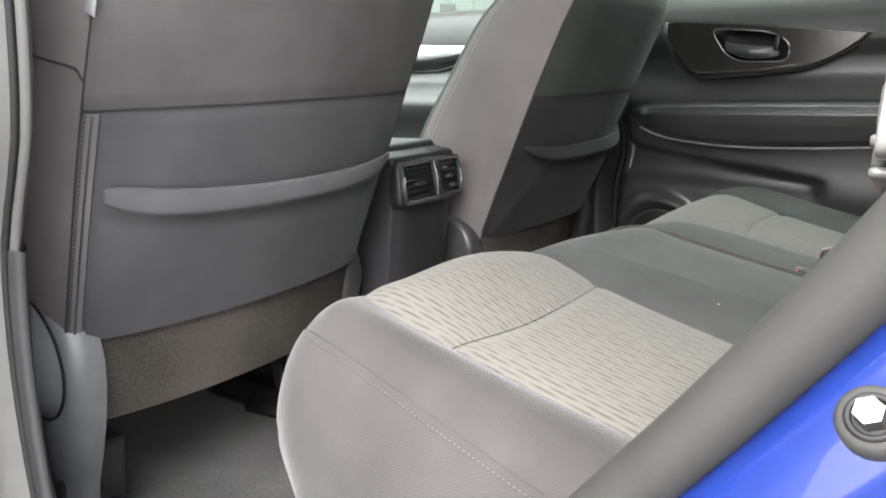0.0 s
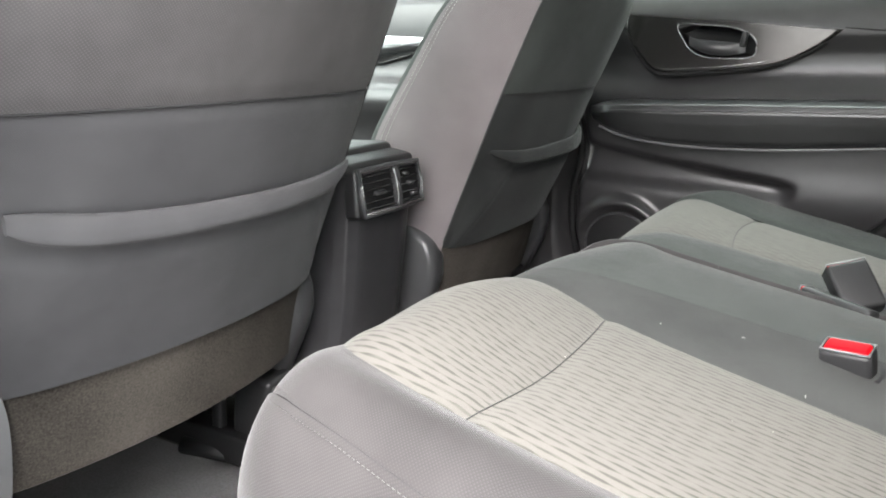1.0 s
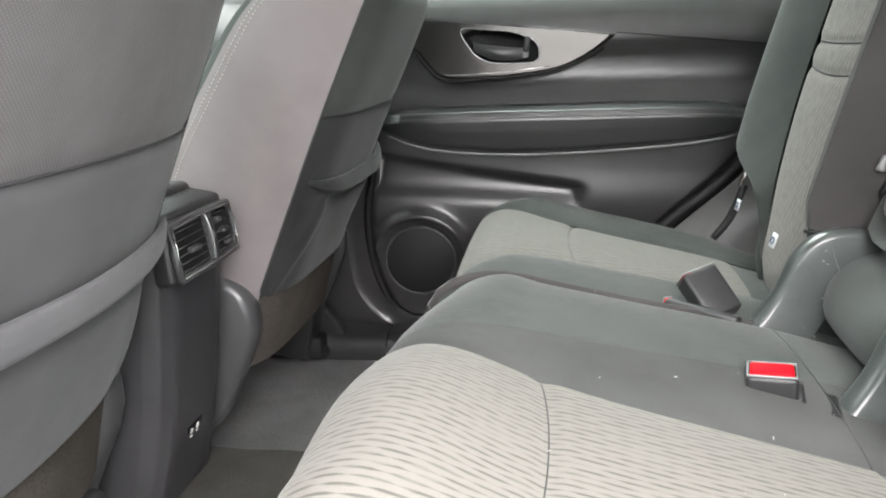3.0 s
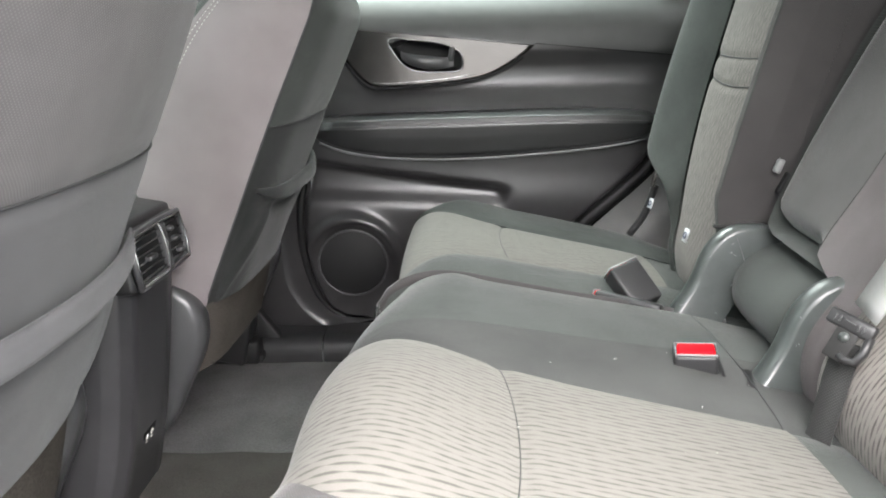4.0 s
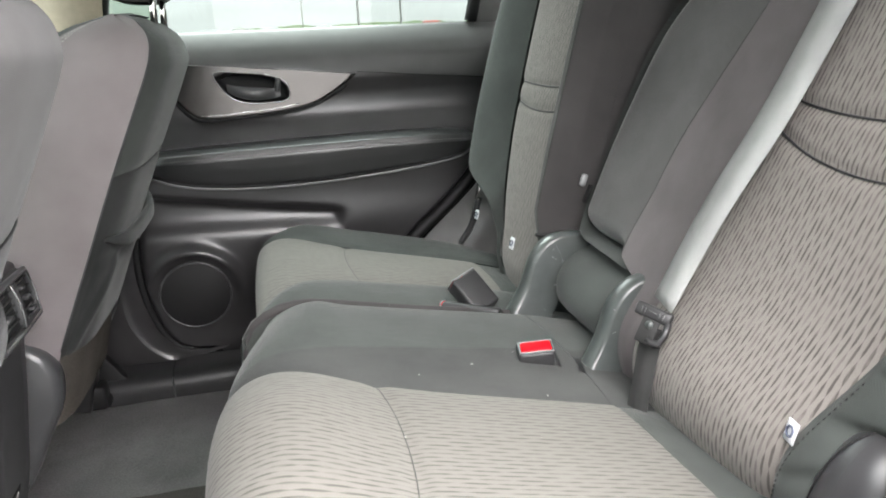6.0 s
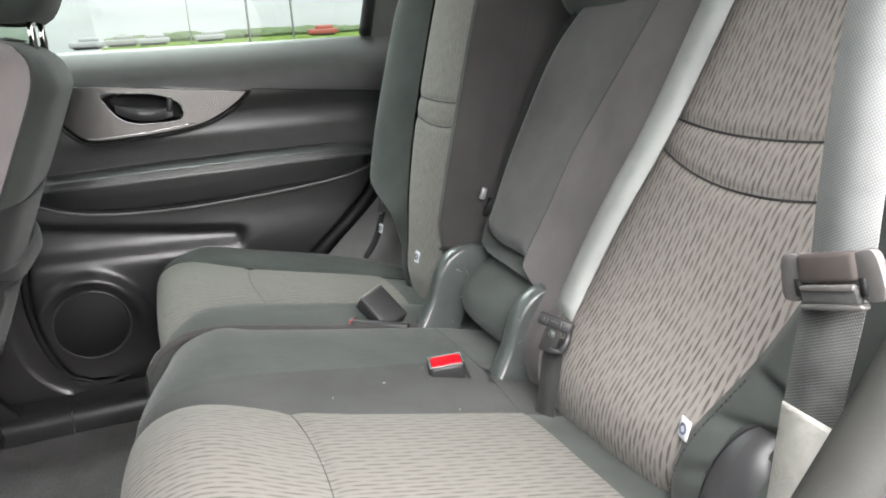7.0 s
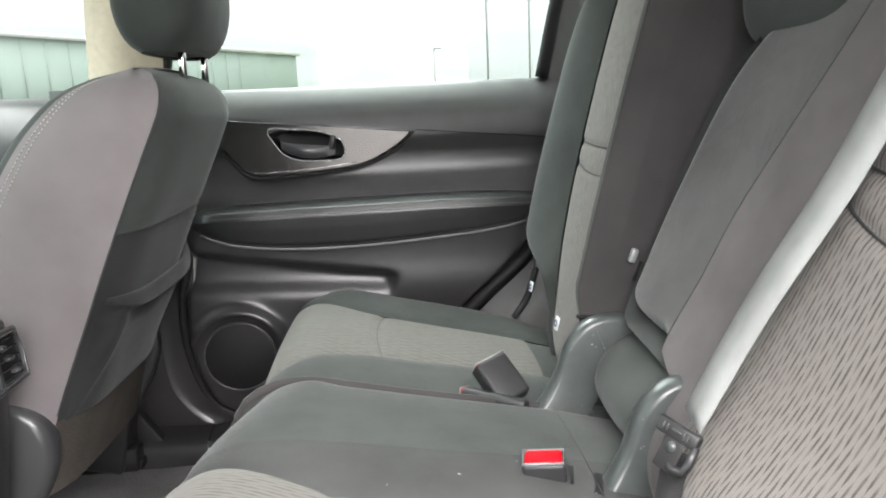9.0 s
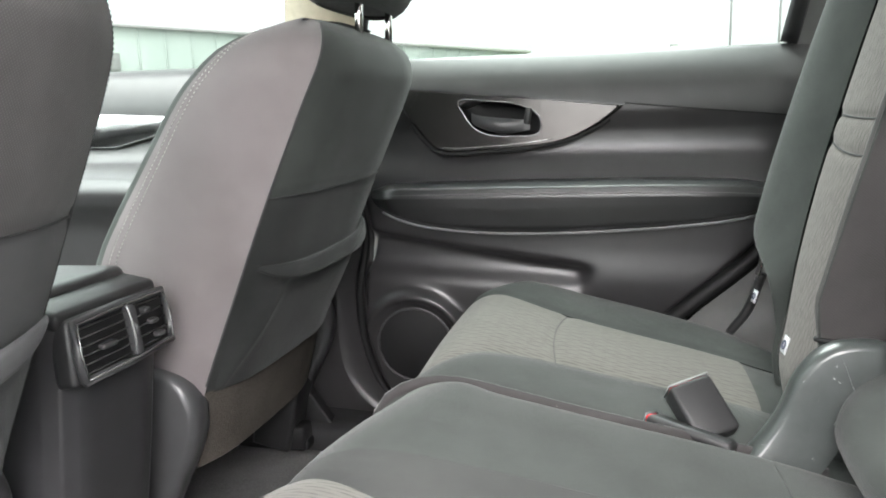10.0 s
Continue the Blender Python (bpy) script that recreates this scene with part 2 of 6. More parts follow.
PILLAR = mottled("pillar_plastic", (0.047, 0.047, 0.046), (0.064, 0.064, 0.062), 0.5, 0, 0.4, 30, 900, 0.2)
ADJUSTER = mottled("adjuster_plastic", (0.072, 0.068, 0.067), (0.112, 0.107, 0.105), 0.25, 0, 0.5, 60, 700, 0.2, 0.0005)
# Charcoal cloth with the doorway's light tint mixed into its colour.
CLOTH_TINTED = weave("light_tinted_cloth", (0.031, 0.0325, 0.0318), (0.060, 0.0615, 0.060), 0.07)
# Two paler copies of the charcoal cloth, with light on the backs painted in.
MAUVE_LIT = weave("lit_mauve_cloth", (0.068, 0.062, 0.063), (0.125, 0.114, 0.117), 0.1)
PAD_LIT = weave("lit_pad_cloth", (0.046, 0.0455, 0.045), (0.089, 0.088, 0.087), 0.25)
TAG = plain("white_tag", (0.5, 0.51, 0.53), 0.7)
LABEL = mottled("creased_label", (0.36, 0.35, 0.32), (0.5, 0.485, 0.45), 0.7, 0, 0.3, 90, 260, 0.5, 0.002)
INK = plain("tag_ink", (0.08, 0.09, 0.13), 0.6)
PAINT = plain("blue_paint", (0.004, 0.0145, 0.105), 0.25, 0.0, 0.8)
PAINT.node_tree.nodes["Principled BSDF"].inputs["Coat Weight"].default_value = 1.0
# Lilac is the sky's reflection on blue paint, set as base colour.
PAINT_SHEEN = plain("sky_sheen_on_blue", (0.115, 0.103, 0.15), 0.3)
RUBBER = mottled("seal_rubber", (0.019, 0.0188, 0.0175), (0.028, 0.0278, 0.026), 0.7, 0, 0.25, 30, 300, 0.2)
TRIM = mottled("pillar_trim", (0.10, 0.10, 0.098), (0.135, 0.135, 0.13), 0.5, 0, 0.5, 30, 900, 0.2)
LINER = mottled("headliner_cloth", (0.24, 0.24, 0.235), (0.3, 0.3, 0.293), 0.95, 0, 0.1, 200, 900, 0.3)
BEIGE = plain("beige_trim", (0.5, 0.43, 0.33), 0.6)
GLASS = pane("tinted_glass", (0.158, 0.171, 0.165))
CLEAR = pane("windscreen_glass", (0.72, 0.78, 0.75))
PRIVACY = pane("privacy_glass", (0.09, 0.10, 0.096))
GRASS = mottled("grass", (0.20, 0.31, 0.06), (0.28, 0.41, 0.10), 0.9, 0, 0.2, 0.6, 8, 0.6, 0.02, broad=0.05)
ASPHALT = mottled("concrete", (0.20, 0.195, 0.19), (0.28, 0.272, 0.265), 0.9, 0, 0.3, 2, 60, 0.5, 0.004, broad=0.2)
CLADDING = mottled("pale_cladding", (0.33, 0.395, 0.355), (0.39, 0.455, 0.415), 0.6, 0, 0.4, 0.5, 30, 0.1)
WHITE = plain("white_paint", (0.75, 0.75, 0.75), 0.4)
VEHICLE = plain("vehicle_paint", (0.30, 0.31, 0.32), 0.4)
DULL_RED = plain("dull_red_paint", (0.30, 0.07, 0.055), 0.4)
POLE = plain("grey_pole", (0.25, 0.26, 0.25), 0.5)
LEAVES = mottled("far_trees", (0.09, 0.13, 0.07), (0.13, 0.17, 0.09), 0.9, 0, 0.2, 0.8, 5, 0.5, 0.05)


# ---- mesh helpers ----
def link(name, bm, material, parent=None, label="", smooth=True):
    me = bpy.data.meshes.new(name)
    for f in bm.faces:
        f.smooth = smooth
    bm.to_mesh(me)
    bm.free()
    me.materials.append(material)
    ob = new(name, me)
    if parent is not None:
        ob.parent = parent
    if label:
        ob["label"] = label
    return ob


def part(name, bm, material, parent, label="", smooth=True):
    return link(name, bm, material, parent, label, smooth)


def thing(name, label, category, group="", kind=""):
    return tagged(new(name), label, category, group, kind)


def surf(P, us, vs, closed_v=False, flip=False):
    """A smooth sheet through P(u, v), with arc lengths in metres as UVs."""
    bm = bmesh.new()
    pts = [[Vector(P(u, v)) for v in vs] for u in us]
    rows = [[bm.verts.new(p) for p in row] for row in pts]
    uvl = bm.loops.layers.uv.new("UVMap")
    nu, nv = len(us), len(vs)
    mid = nv // 2
    lu = [0.0]
    for i in range(1, nu):
        lu.append(lu[-1] + (pts[i][mid] - pts[i - 1][mid]).length)
    lv = [[0.0] for _ in range(nu)]
    for i in range(nu):
        for j in range(1, nv):
            lv[i].append(lv[i][-1] + (pts[i][j] - pts[i][j - 1]).length)
    for i in range(nu - 1):
        for j in range(nv - 1 + (1 if closed_v else 0)):
            k = (j + 1) % nv
            ids = [(i, j), (i + 1, j), (i + 1, k), (i, k)]
            if flip:
                ids = ids[::-1]
            vsx = [rows[a][b] for a, b in ids]
            if len(set(vsx)) < 4:
                continue
            f = bm.faces.new(vsx)
            for lp, (a, b) in zip(f.loops, ids):
                lp[uvl].uv = (lu[a], pts[a][b].y if abs(pts[0][0].y - pts[0][-1].y) > 0.05 else lv[a][b])
    return bm


def span(a, b, n):
    return [a + (b - a) * i / (n - 1) for i in range(n)]


def smooth_line(points, n):
    """n points along a Catmull-Rom curve through points, at even arc lengths."""
    p = [Vector(q) for q in points]
    p = [2 * p[0] - p[1], *p, 2 * p[-1] - p[-2]]
    fine = []
    for i in range(1, len(p) - 2):
        for k in range(16):
            t = k / 16
            a, b, c, d = p[i - 1 : i + 3]
            fine.append(0.5 * (2 * b + (c - a) * t + (2 * a - 5 * b + 4 * c - d) * t**2 + (3 * b - a - 3 * c + d) * t**3))
    fine.append(p[-2])
    at = [0.0]
    for a, b in zip(fine, fine[1:]):
        at.append(at[-1] + (b - a).length)
    out, k = [], 0
    for i in range(n):
        want = at[-1] * i / (n - 1)
        while k < len(at) - 2 and at[k + 1] < want:
            k += 1
        f = (want - at[k]) / max(at[k + 1] - at[k], 1e-9)
        out.append(fine[k].lerp(fine[k + 1], min(1, f)))
    return out


def table(pairs):
    """A piecewise smooth function through (x, y) pairs."""
    xs, ys = [p[0] for p in pairs], [p[1] for p in pairs]

    def f(x):
        if x <= xs[0]:
            return ys[0]
        if x >= xs[-1]:
            return ys[-1]
        i = max(k for k in range(len(xs) - 1) if xs[k] <= x)
        t = (x - xs[i]) / (xs[i + 1] - xs[i])
        m0 = (ys[i + 1] - ys[i - 1]) / (xs[i + 1] - xs[i - 1]) if i > 0 else (ys[1] - ys[0]) / (xs[1] - xs[0])
        m1 = (ys[i + 2] - ys[i]) / (xs[i + 2] - xs[i]) if i + 2 < len(xs) else (ys[-1] - ys[-2]) / (xs[-1] - xs[-2])
        h = xs[i + 1] - xs[i]
        return (2 * t**3 - 3 * t**2 + 1) * ys[i] + (t**3 - 2 * t**2 + t) * h * m0 + (-2 * t**3 + 3 * t**2) * ys[i + 1] + (t**3 - t**2) * h * m1

    return f


def tube(points, r, sides=6, caps=True):
    """A round cord along points; r may be a number or one per point."""
    bm = bmesh.new()
    p = [Vector(q) for q in points]
    rings, ref = [], Vector((0.123, 0.31, 0.94)).normalized()
    for i, q in enumerate(p):
        d = (p[min(i + 1, len(p) - 1)] - p[max(i - 1, 0)]).normalized()
        a = d.cross(ref).normalized()
        b = d.cross(a)
        rr = r[i] if isinstance(r, (list, tuple)) else r
        rings.append([bm.verts.new(q + rr * (math.cos(k * 2 * math.pi / sides) * a + math.sin(k * 2 * math.pi / sides) * b)) for k in range(sides)])
    for s, e in zip(rings, rings[1:]):
        for k in range(sides):
            bm.faces.new((s[k], s[(k + 1) % sides], e[(k + 1) % sides], e[k]))
    if caps:
        bm.faces.new(rings[0][::-1]), bm.faces.new(rings[-1])
    return bm


def rbox(size, m=None, bevel=0.004, seg=2, shape=None):
    """A box with rounded edges; shape moves each corner point first."""
    bm = bmesh.new()
    bmesh.ops.create_cube(bm, size=1.0)
    for v in bm.verts:
        v.co = Vector(v.co[k] * size[k] for k in range(3))
        if shape:
            v.co = Vector(shape(v.co))
    if bevel:
        bmesh.ops.bevel(bm, geom=bm.edges[:], offset=bevel, segments=seg, affect="EDGES", profile=0.5)
    if m is not None:
        bm.transform(m)
    return bm


def join(*bms):
    out = bms[0]
    for b in bms[1:]:
        me = bpy.data.meshes.new("joined")
        b.to_mesh(me)
        b.free()
        out.from_mesh(me)
        bpy.data.meshes.remove(me)
    return out


def prism(outline, depth, axis, at, bevel=0.0):
    """A slab: outline in the plane across axis (y: x and z; x: y and z; z: x and y), from at to at + depth."""
    bm = bmesh.new()

    def put(a, b, d):
        return {"y": (a, d, b), "x": (d, a, b), "z": (a, b, d)}[axis]

    low, top = [bm.verts.new(put(a, b, at)) for a, b in outline], [bm.verts.new(put(a, b, at + depth)) for a, b in outline]
    k = len(outline)
    bm.faces.new(low), bm.faces.new(top[::-1])
    for i in range(k):
        bm.faces.new((low[i], top[i], top[(i + 1) % k], low[(i + 1) % k]))
    bmesh.ops.recalc_face_normals(bm, faces=bm.faces[:])
    if bevel:
        bmesh.ops.bevel(bm, geom=bm.edges[:], offset=bevel, segments=2, affect="EDGES", profile=0.5)
    return bm


def ribbon(points, across, width, thick=0.0014, n=40):
    """A strap along points; across gives the width's direction at each end."""
    line = smooth_line(points, n)
    a0, a1 = Vector(across[0]).normalized(), Vector(across[1]).normalized()
    sides = [a0.lerp(a1, i / (n - 1)).normalized() for i in range(n)]
    bm = bmesh.new()
    uvl = bm.loops.layers.uv.new("UVMap")
    rings, run = [], [0.0]
    for i, p in enumerate(line):
        if i:
            run.append(run[-1] + (p - line[i - 1]).length)
        d = (line[min(i + 1, n - 1)] - line[max(i - 1, 0)]).normalized()
        s = (sides[i] - d * sides[i].dot(d)).normalized()
        up = d.cross(s)
        rings.append([bm.verts.new(p + s * w + up * h) for w, h in ((-width / 2, -thick / 2), (width / 2, -thick / 2), (width / 2, thick / 2), (-width / 2, thick / 2))])
    for i in range(n - 1):
        for k in range(4):
            f = bm.faces.new((rings[i][k], rings[i][(k + 1) % 4], rings[i + 1][(k + 1) % 4], rings[i + 1][k]))
            for lp, (a, b) in zip(f.loops, ((i, k), (i, k + 1), (i + 1, k + 1), (i + 1, k))):
                lp[uvl].uv = (run[a], (0, width, width, 0, 0)[b])
    bm.faces.new(rings[0][::-1]), bm.faces.new(rings[-1])
    bmesh.ops.recalc_face_normals(bm, faces=bm.faces[:])
    return bm


def stitches(points, gap=0.006, r=0.0006, lift=(0, 0, 0.0006)):
    """A row of short thread stitches along points."""
    line = [Vector(p) + Vector(lift) for p in points]
    total = sum((b - a).length for a, b in zip(line, line[1:]))
    n = max(4, int(total / gap) * 2)
    fine = smooth_line(line, n)
    bm = bmesh.new()
    for a, b in zip(fine[::2], fine[1::2]):
        d = (b - a).normalized()
        s = d.cross(Vector((0.2, 0.1, 0.97))).normalized() * r
        u = d.cross(s).normalized() * r
        vs = [bm.verts.new(q + o) for q in (a, b) for o in (s, u, -s, -u)]
        for k in range(4):
            bm.faces.new((vs[k], vs[(k + 1) % 4], vs[4 + (k + 1) % 4], vs[4 + k]))
    return bm


def ring_at(c, r, t, axis="y", n=40, sides=8, squash=1.0):
    """A torus of radius r and thickness t round c, across the axis."""
    pts = []
    for i in range(n + 1):
        a = 2 * math.pi * i / n
        u, v = r * math.cos(a), r * squash * math.sin(a)
        pts.append({"y": (c[0] + u, c[1], c[2] + v), "x": (c[0], c[1] + u, c[2] + v), "z": (c[0] + u, c[1] + v, c[2])}[axis])
    return tube(pts, t, sides, False)

# ---- the car's shell ----
FLOOR = 0.03
LAND = table([(60, -0.43), (75, -0.3), (100, 0.9), (130, 1.7), (220, 2.6), (420, 4.2), (900, 7.0)])


def trim_z(x):
    return 0.692 - 0.097 * (x + 0.24)


def build_shell():
    g = link("ground", prism([(-900, -900), (900, -900), (900, 900), (-900, 900)], 0.3, "z", -0.72), ASPHALT)
    tagged(g, "pale grey concrete of a large open car park", "ground", kind="structure")
    rise = LAND
    sheet = surf(lambda u, v: (u, v, rise(v) + 0.1 * noise.noise(Vector((u / 30, v / 30, 0)))), span(-5, 900, 60), span(60, 900, 60), flip=True)
    bmesh.ops.solidify(sheet, geom=sheet.faces[:], thickness=0.5)
    lawn = link("lawn", sheet, GRASS)
    tagged(lawn, "wide green mown field beyond the car park", "grass", kind="structure")
    # floor: two footwells and a raised tunnel
    prof = [(0.24, FLOOR + 0.01), (0.3, FLOOR), (0.8, FLOOR), (1.0, FLOOR), (1.2, FLOOR), (1.6, FLOOR), (1.68, FLOOR + 0.01)]
    line = smooth_line([(0, y, z) for y, z in prof], 70)
    xs = span(-2.3, 0.0, 44)
    bm = surf(lambda u, v: (u, line[v].y, line[v].z + 0.004 * noise.noise(Vector((u * 9, line[v].y * 9, 0)))), xs, list(range(70)), flip=True)
    bmesh.ops.solidify(bm, geom=bm.faces[:], thickness=0.02)
    tagged(link("floor", bm, CARPET), "dark grey carpeted car floor, slightly dusty", "floor", kind="structure")
    hump = smooth_line([(0, y, z) for y, z in ((0.80, FLOOR), (0.825, FLOOR + 0.012), (0.845, 0.06), (0.87, 0.082), (0.92, 0.088), (1.0, 0.09), (1.08, 0.088), (1.13, 0.082), (1.15, 0.06), (1.165, FLOOR + 0.01), (1.18, FLOOR))], 60)
    bm = surf(lambda u, v: (u, hump[v].y, hump[v].z + 0.003 * noise.noise(Vector((u * 14, hump[v].y * 14, 3)))), span(-1.5, -0.3, 60), list(range(60)), flip=True)
    bmesh.ops.solidify(bm, geom=bm.faces[:], thickness=0.008)
    tagged(link("floor_tunnel", bm, TUNNEL), "coarse flecked carpet over the floor tunnel", "floor", kind="structure")
    # the far side wall below and between the openings
    roof = surf(lambda u, v: (u, v, 1.22 - 0.05 * ((v - 1) / 0.75) ** 2 - 0.06 * max(0, -u - 0.9) - 0.05 * max(0, u - 0.6) ** 2), span(-1.22, 1.25, 30), span(0.28, 1.72, 16))
    bmesh.ops.solidify(roof, geom=roof.faces[:], thickness=0.04)
    tagged(link("ceiling", roof, LINER), "grey cloth headliner of the car roof", "ceiling", kind="structure")
    back = prism([(0.25, -0.1), (1.75, -0.1), (1.75, 0.75), (0.25, 0.75)], 0.05, "x", 1.25)
    tagged(link("wall_tailgate", back, PLASTIC), "black plastic inside of the closed tailgate", "wall", kind="structure")
    deck = prism([(0.1, 0.25), (1.25, 0.25), (1.25, 1.75), (0.1, 1.75)], 0.03, "z", 0.2)
    tagged(link("cargo_floor", deck, CARPET), "dark carpet of the luggage floor", "floor", kind="structure")
    for y, n in ((1.70, "wall_far_quarter"), (0.2, "wall_near_quarter")):
        q = prism([(0.12, -0.1), (1.25, -0.1), (1.25, 0.8), (0.16, 0.8)], 0.08, "y", y)
        tagged(link(n, q, TRIM), "grey plastic luggage side trim", "wall", kind="structure")
    for y, n in ((1.64, "sill_far"), (0.13, "sill_near")):
        q = prism([(-2.35, -0.15), (0.3, -0.15), (0.3, FLOOR - 0.006), (-2.35, FLOOR - 0.006)], 0.16, "y", y)
        tagged(link(n, q, BLACK), "dark body sill under the door", "sill", kind="structure")
    fw = prism([(0.2, -0.1), (1.8, -0.1), (1.8, 0.72), (0.2, 0.72)], 0.06, "x", -2.35)
    tagged(link("wall_bulkhead", fw, PLASTIC), "dark plastic bulkhead under the dashboard", "wall", kind="structure")


def rear_glass():
    """Dark privacy glass round the luggage space."""
    for n, bm in (("window_tailgate", surf(lambda u, v: (1.24 - 0.14 * v, 0.3 + 1.4 * u, 0.75 + 0.44 * v), span(0, 1, 8), span(0, 1, 8))), ("window_quarter_far", surf(lambda u, v: (0.42 + 0.8 * u, 1.72 - 0.04 * v, 0.8 + 0.38 * v), span(0, 1, 8), span(0, 1, 8))), ("window_quarter_near", surf(lambda u, v: (0.14 + 1.08 * u, 0.28 + 0.04 * v, 0.8 + 0.38 * v), span(0, 1, 8), span(0, 1, 8)))):
        tagged(link(n, bm, PRIVACY), "dark tinted rear window glass", "window", kind="structure")
    w = link("windscreen", surf(lambda u, v: (-2.32 + 1.12 * v, 0.3 + 1.4 * u, 0.715 + 0.475 * v), span(0, 1, 8), span(0, 1, 8)), CLEAR)
    tagged(w, "clear tinted windscreen glass", "window", kind="structure")


def dashboard():
    d = thing("dashboard", "dark grey moulded plastic dashboard below the windscreen", "dashboard")
    line = smooth_line([(-1.85, 0, 0.35), (-1.80, 0, 0.55), (-1.78, 0, 0.64), (-1.86, 0, 0.685), (-2.05, 0, 0.70), (-2.33, 0, 0.70)], 24)
    bm = surf(lambda u, v: (line[u].x + 0.04 * ((v - 1) / 0.7) ** 2, v, line[u].z), list(range(24)), span(0.25, 1.75, 20))
    bmesh.ops.solidify(bm, geom=bm.faces[:], thickness=0.03)
    part("fascia", bm, PLASTIC_SOFT, d)


def far_door():
    """The closed door opposite: pressed panel, armrest, bezel, handle, pocket, loudspeaker and window."""
    d = thing("door_far", "closed rear door with black grained plastic trim and padded armrest", "car door")
    left = table([(0.05, -0.59), (0.088, -0.62), (0.094, -0.673), (0.117, -0.704), (0.17, -0.729), (0.251, -0.744), (0.343, -0.744), (0.444, -0.728), (0.55, -0.75), (0.8, -0.76)])
    right = table([(0.05, -0.36), (0.12, -0.33), (0.31, -0.145), (0.42, -0.02), (0.52, 0.055), (0.6, 0.1), (0.8, 0.13)])
    base = table([(0.05, 1.716), (0.12, 1.712), (0.2, 1.704), (0.3, 1.697), (0.36, 1.695), (0.42, 1.70), (0.48, 1.702), (0.55, 1.712), (0.6, 1.738), (0.64, 1.742), (0.68, 1.732), (0.72, 1.735), (0.745, 1.747), (0.765, 1.763), (0.785, 1.785), (0.79, 1.795)])

    def bump(a, lo, hi, soft):
        f = lambda e: 1 / (1 + math.exp(-max(-40, min(40, e / soft))))
        return f(a - lo) * f(hi - a)

    def P(u, v):
        z = v
        x = left(z) + (right(z) - left(z)) * u
        y = base(z)
        y += 0.020 * bump(x, -0.80, -0.302, 0.006) * bump(z - 0.357 + 0.045 * (x + 0.3), 0.0, 9.0, 0.009) * bump(z, -9.0, 0.386 - 0.15 * (x + 0.3) + 0.06 * (x + 0.3) * (x + 0.7), 0.003)
        y += 0.05 * max(0, min(1, 2.2 * (1.25 - math.hypot((x + 0.465) / 0.076, (z - 0.668) / 0.034))))
        r = math.hypot(x + 0.64, z - 0.222)
        upper_half = 1 / (1 + math.exp(-(z - 0.235) / 0.018))
        y -= 0.02 * upper_half * math.exp(-(((r - 0.101) / 0.014) ** 2)) * (1 if z < 0.36 else max(0, 1 - (z - 0.36) / 0.03))
        edge = min(u, 1 - u)
        y += 0.012 * max(0, 1 - edge / 0.02) ** 2
        return x, y, z

    def split_at(u):
        """The trim line's height at a share u of the door's width."""
        return trim_z(left(0.69) + (right(0.69) - left(0.69)) * u)

    lower = surf(lambda u, v: P(u, 0.05 + (split_at(u) - 0.05) * v), span(0, 1, 120), span(0, 0.86, 110) + span(0.86, 1, 50)[1:], flip=True)
    part("door_panel", lower, PLASTIC_SOFT, d, "black grained plastic door panel with speaker pod")
    upper = surf(lambda u, v: (lambda q: (q[0], q[1] + 0.0008, q[2]))(P(u, split_at(u) + (0.79 - split_at(u)) * v)), span(0, 1, 80), span(0, 1, 40), flip=True)
    part("upper_trim", upper, BELT_TRIM, d, "soft upper door trim below the window, its grey lifted for window glow")
    part("trim_gap", tube([(x, base(trim_z(x)) + 0.0006, trim_z(x) - 0.001) for x in span(-0.235, 0.115, 30)], 0.0013, 6), BLACK, d)
    # outer skin and window frame
    part("outer_skin", prism([(-0.95, -0.1), (0.3, -0.1), (0.3, 0.78), (-0.95, 0.78)], 0.03, "y", 1.80), BLACK, d, "dark inner face of the outer skin")
    frame_bm = join(
        tube(smooth_line([(0.05, 1.79, 0.79), (0.07, 1.77, 0.9), (0.10, 1.72, 1.08), (0.08, 1.70, 1.14)], 20), 0.016),
        tube(smooth_line([(0.08, 1.70, 1.14), (-0.3, 1.70, 1.17), (-0.72, 1.71, 1.16)], 20), 0.02),
        tube(smooth_line([(-0.77, 1.79, 0.79), (-0.73, 1.75, 0.97), (-0.72, 1.71, 1.16)], 20), 0.016),
    )
    part("window_frame", frame_bm, BLACK, d)
    glass = surf(lambda u, v: (-0.78 + (0.84 - 0.02 * v) * u + 0.05 * v, 1.79 - 0.08 * v * v, 0.785 + 0.38 * v), span(0, 1, 8), span(0, 1, 8))
    part("window_glass", glass, GLASS, d, "tinted window glass")
    sail = surf(lambda u, v: (0.052 + 0.03 * v + (0.14 - 0.02 * v) * u, 1.788 - 0.075 * v * v, 0.785 + 0.37 * v), span(0, 1, 6), span(0, 1, 8), flip=True)
    part("sail_panel", sail, TRIM, d, "dark brown-grey corner panel behind the window")
    # armrest
    top = table([(-0.70, 0.538), (-0.66, 0.545), (-0.3, 0.552), (-0.1, 0.552), (0.0, 0.545), (0.035, 0.53)])
    low = table([(-0.70, 0.497), (-0.6, 0.474), (-0.44, 0.464), (-0.2, 0.475), (0.0, 0.498), (0.035, 0.515)])
    out = table([(-0.72, 1.70), (-0.66, 1.645), (-0.5, 1.632), (-0.2, 1.63), (-0.03, 1.645), (0.035, 1.70)])

    def A(u, v):
        x = -0.72 + 0.755 * u
        t, b, o = top(x), low(x), out(x)
        pts = [(1.735, t + 0.004), (o + 0.035, t + 0.004), (o + 0.006, t - 0.004), (o, t - 0.02), (o + 0.003, (t + b) / 2), (o + 0.012, b + 0.006), (o + 0.03, b - 0.004), (1.72, b - 0.006)]
        k = v * (len(pts) - 1)
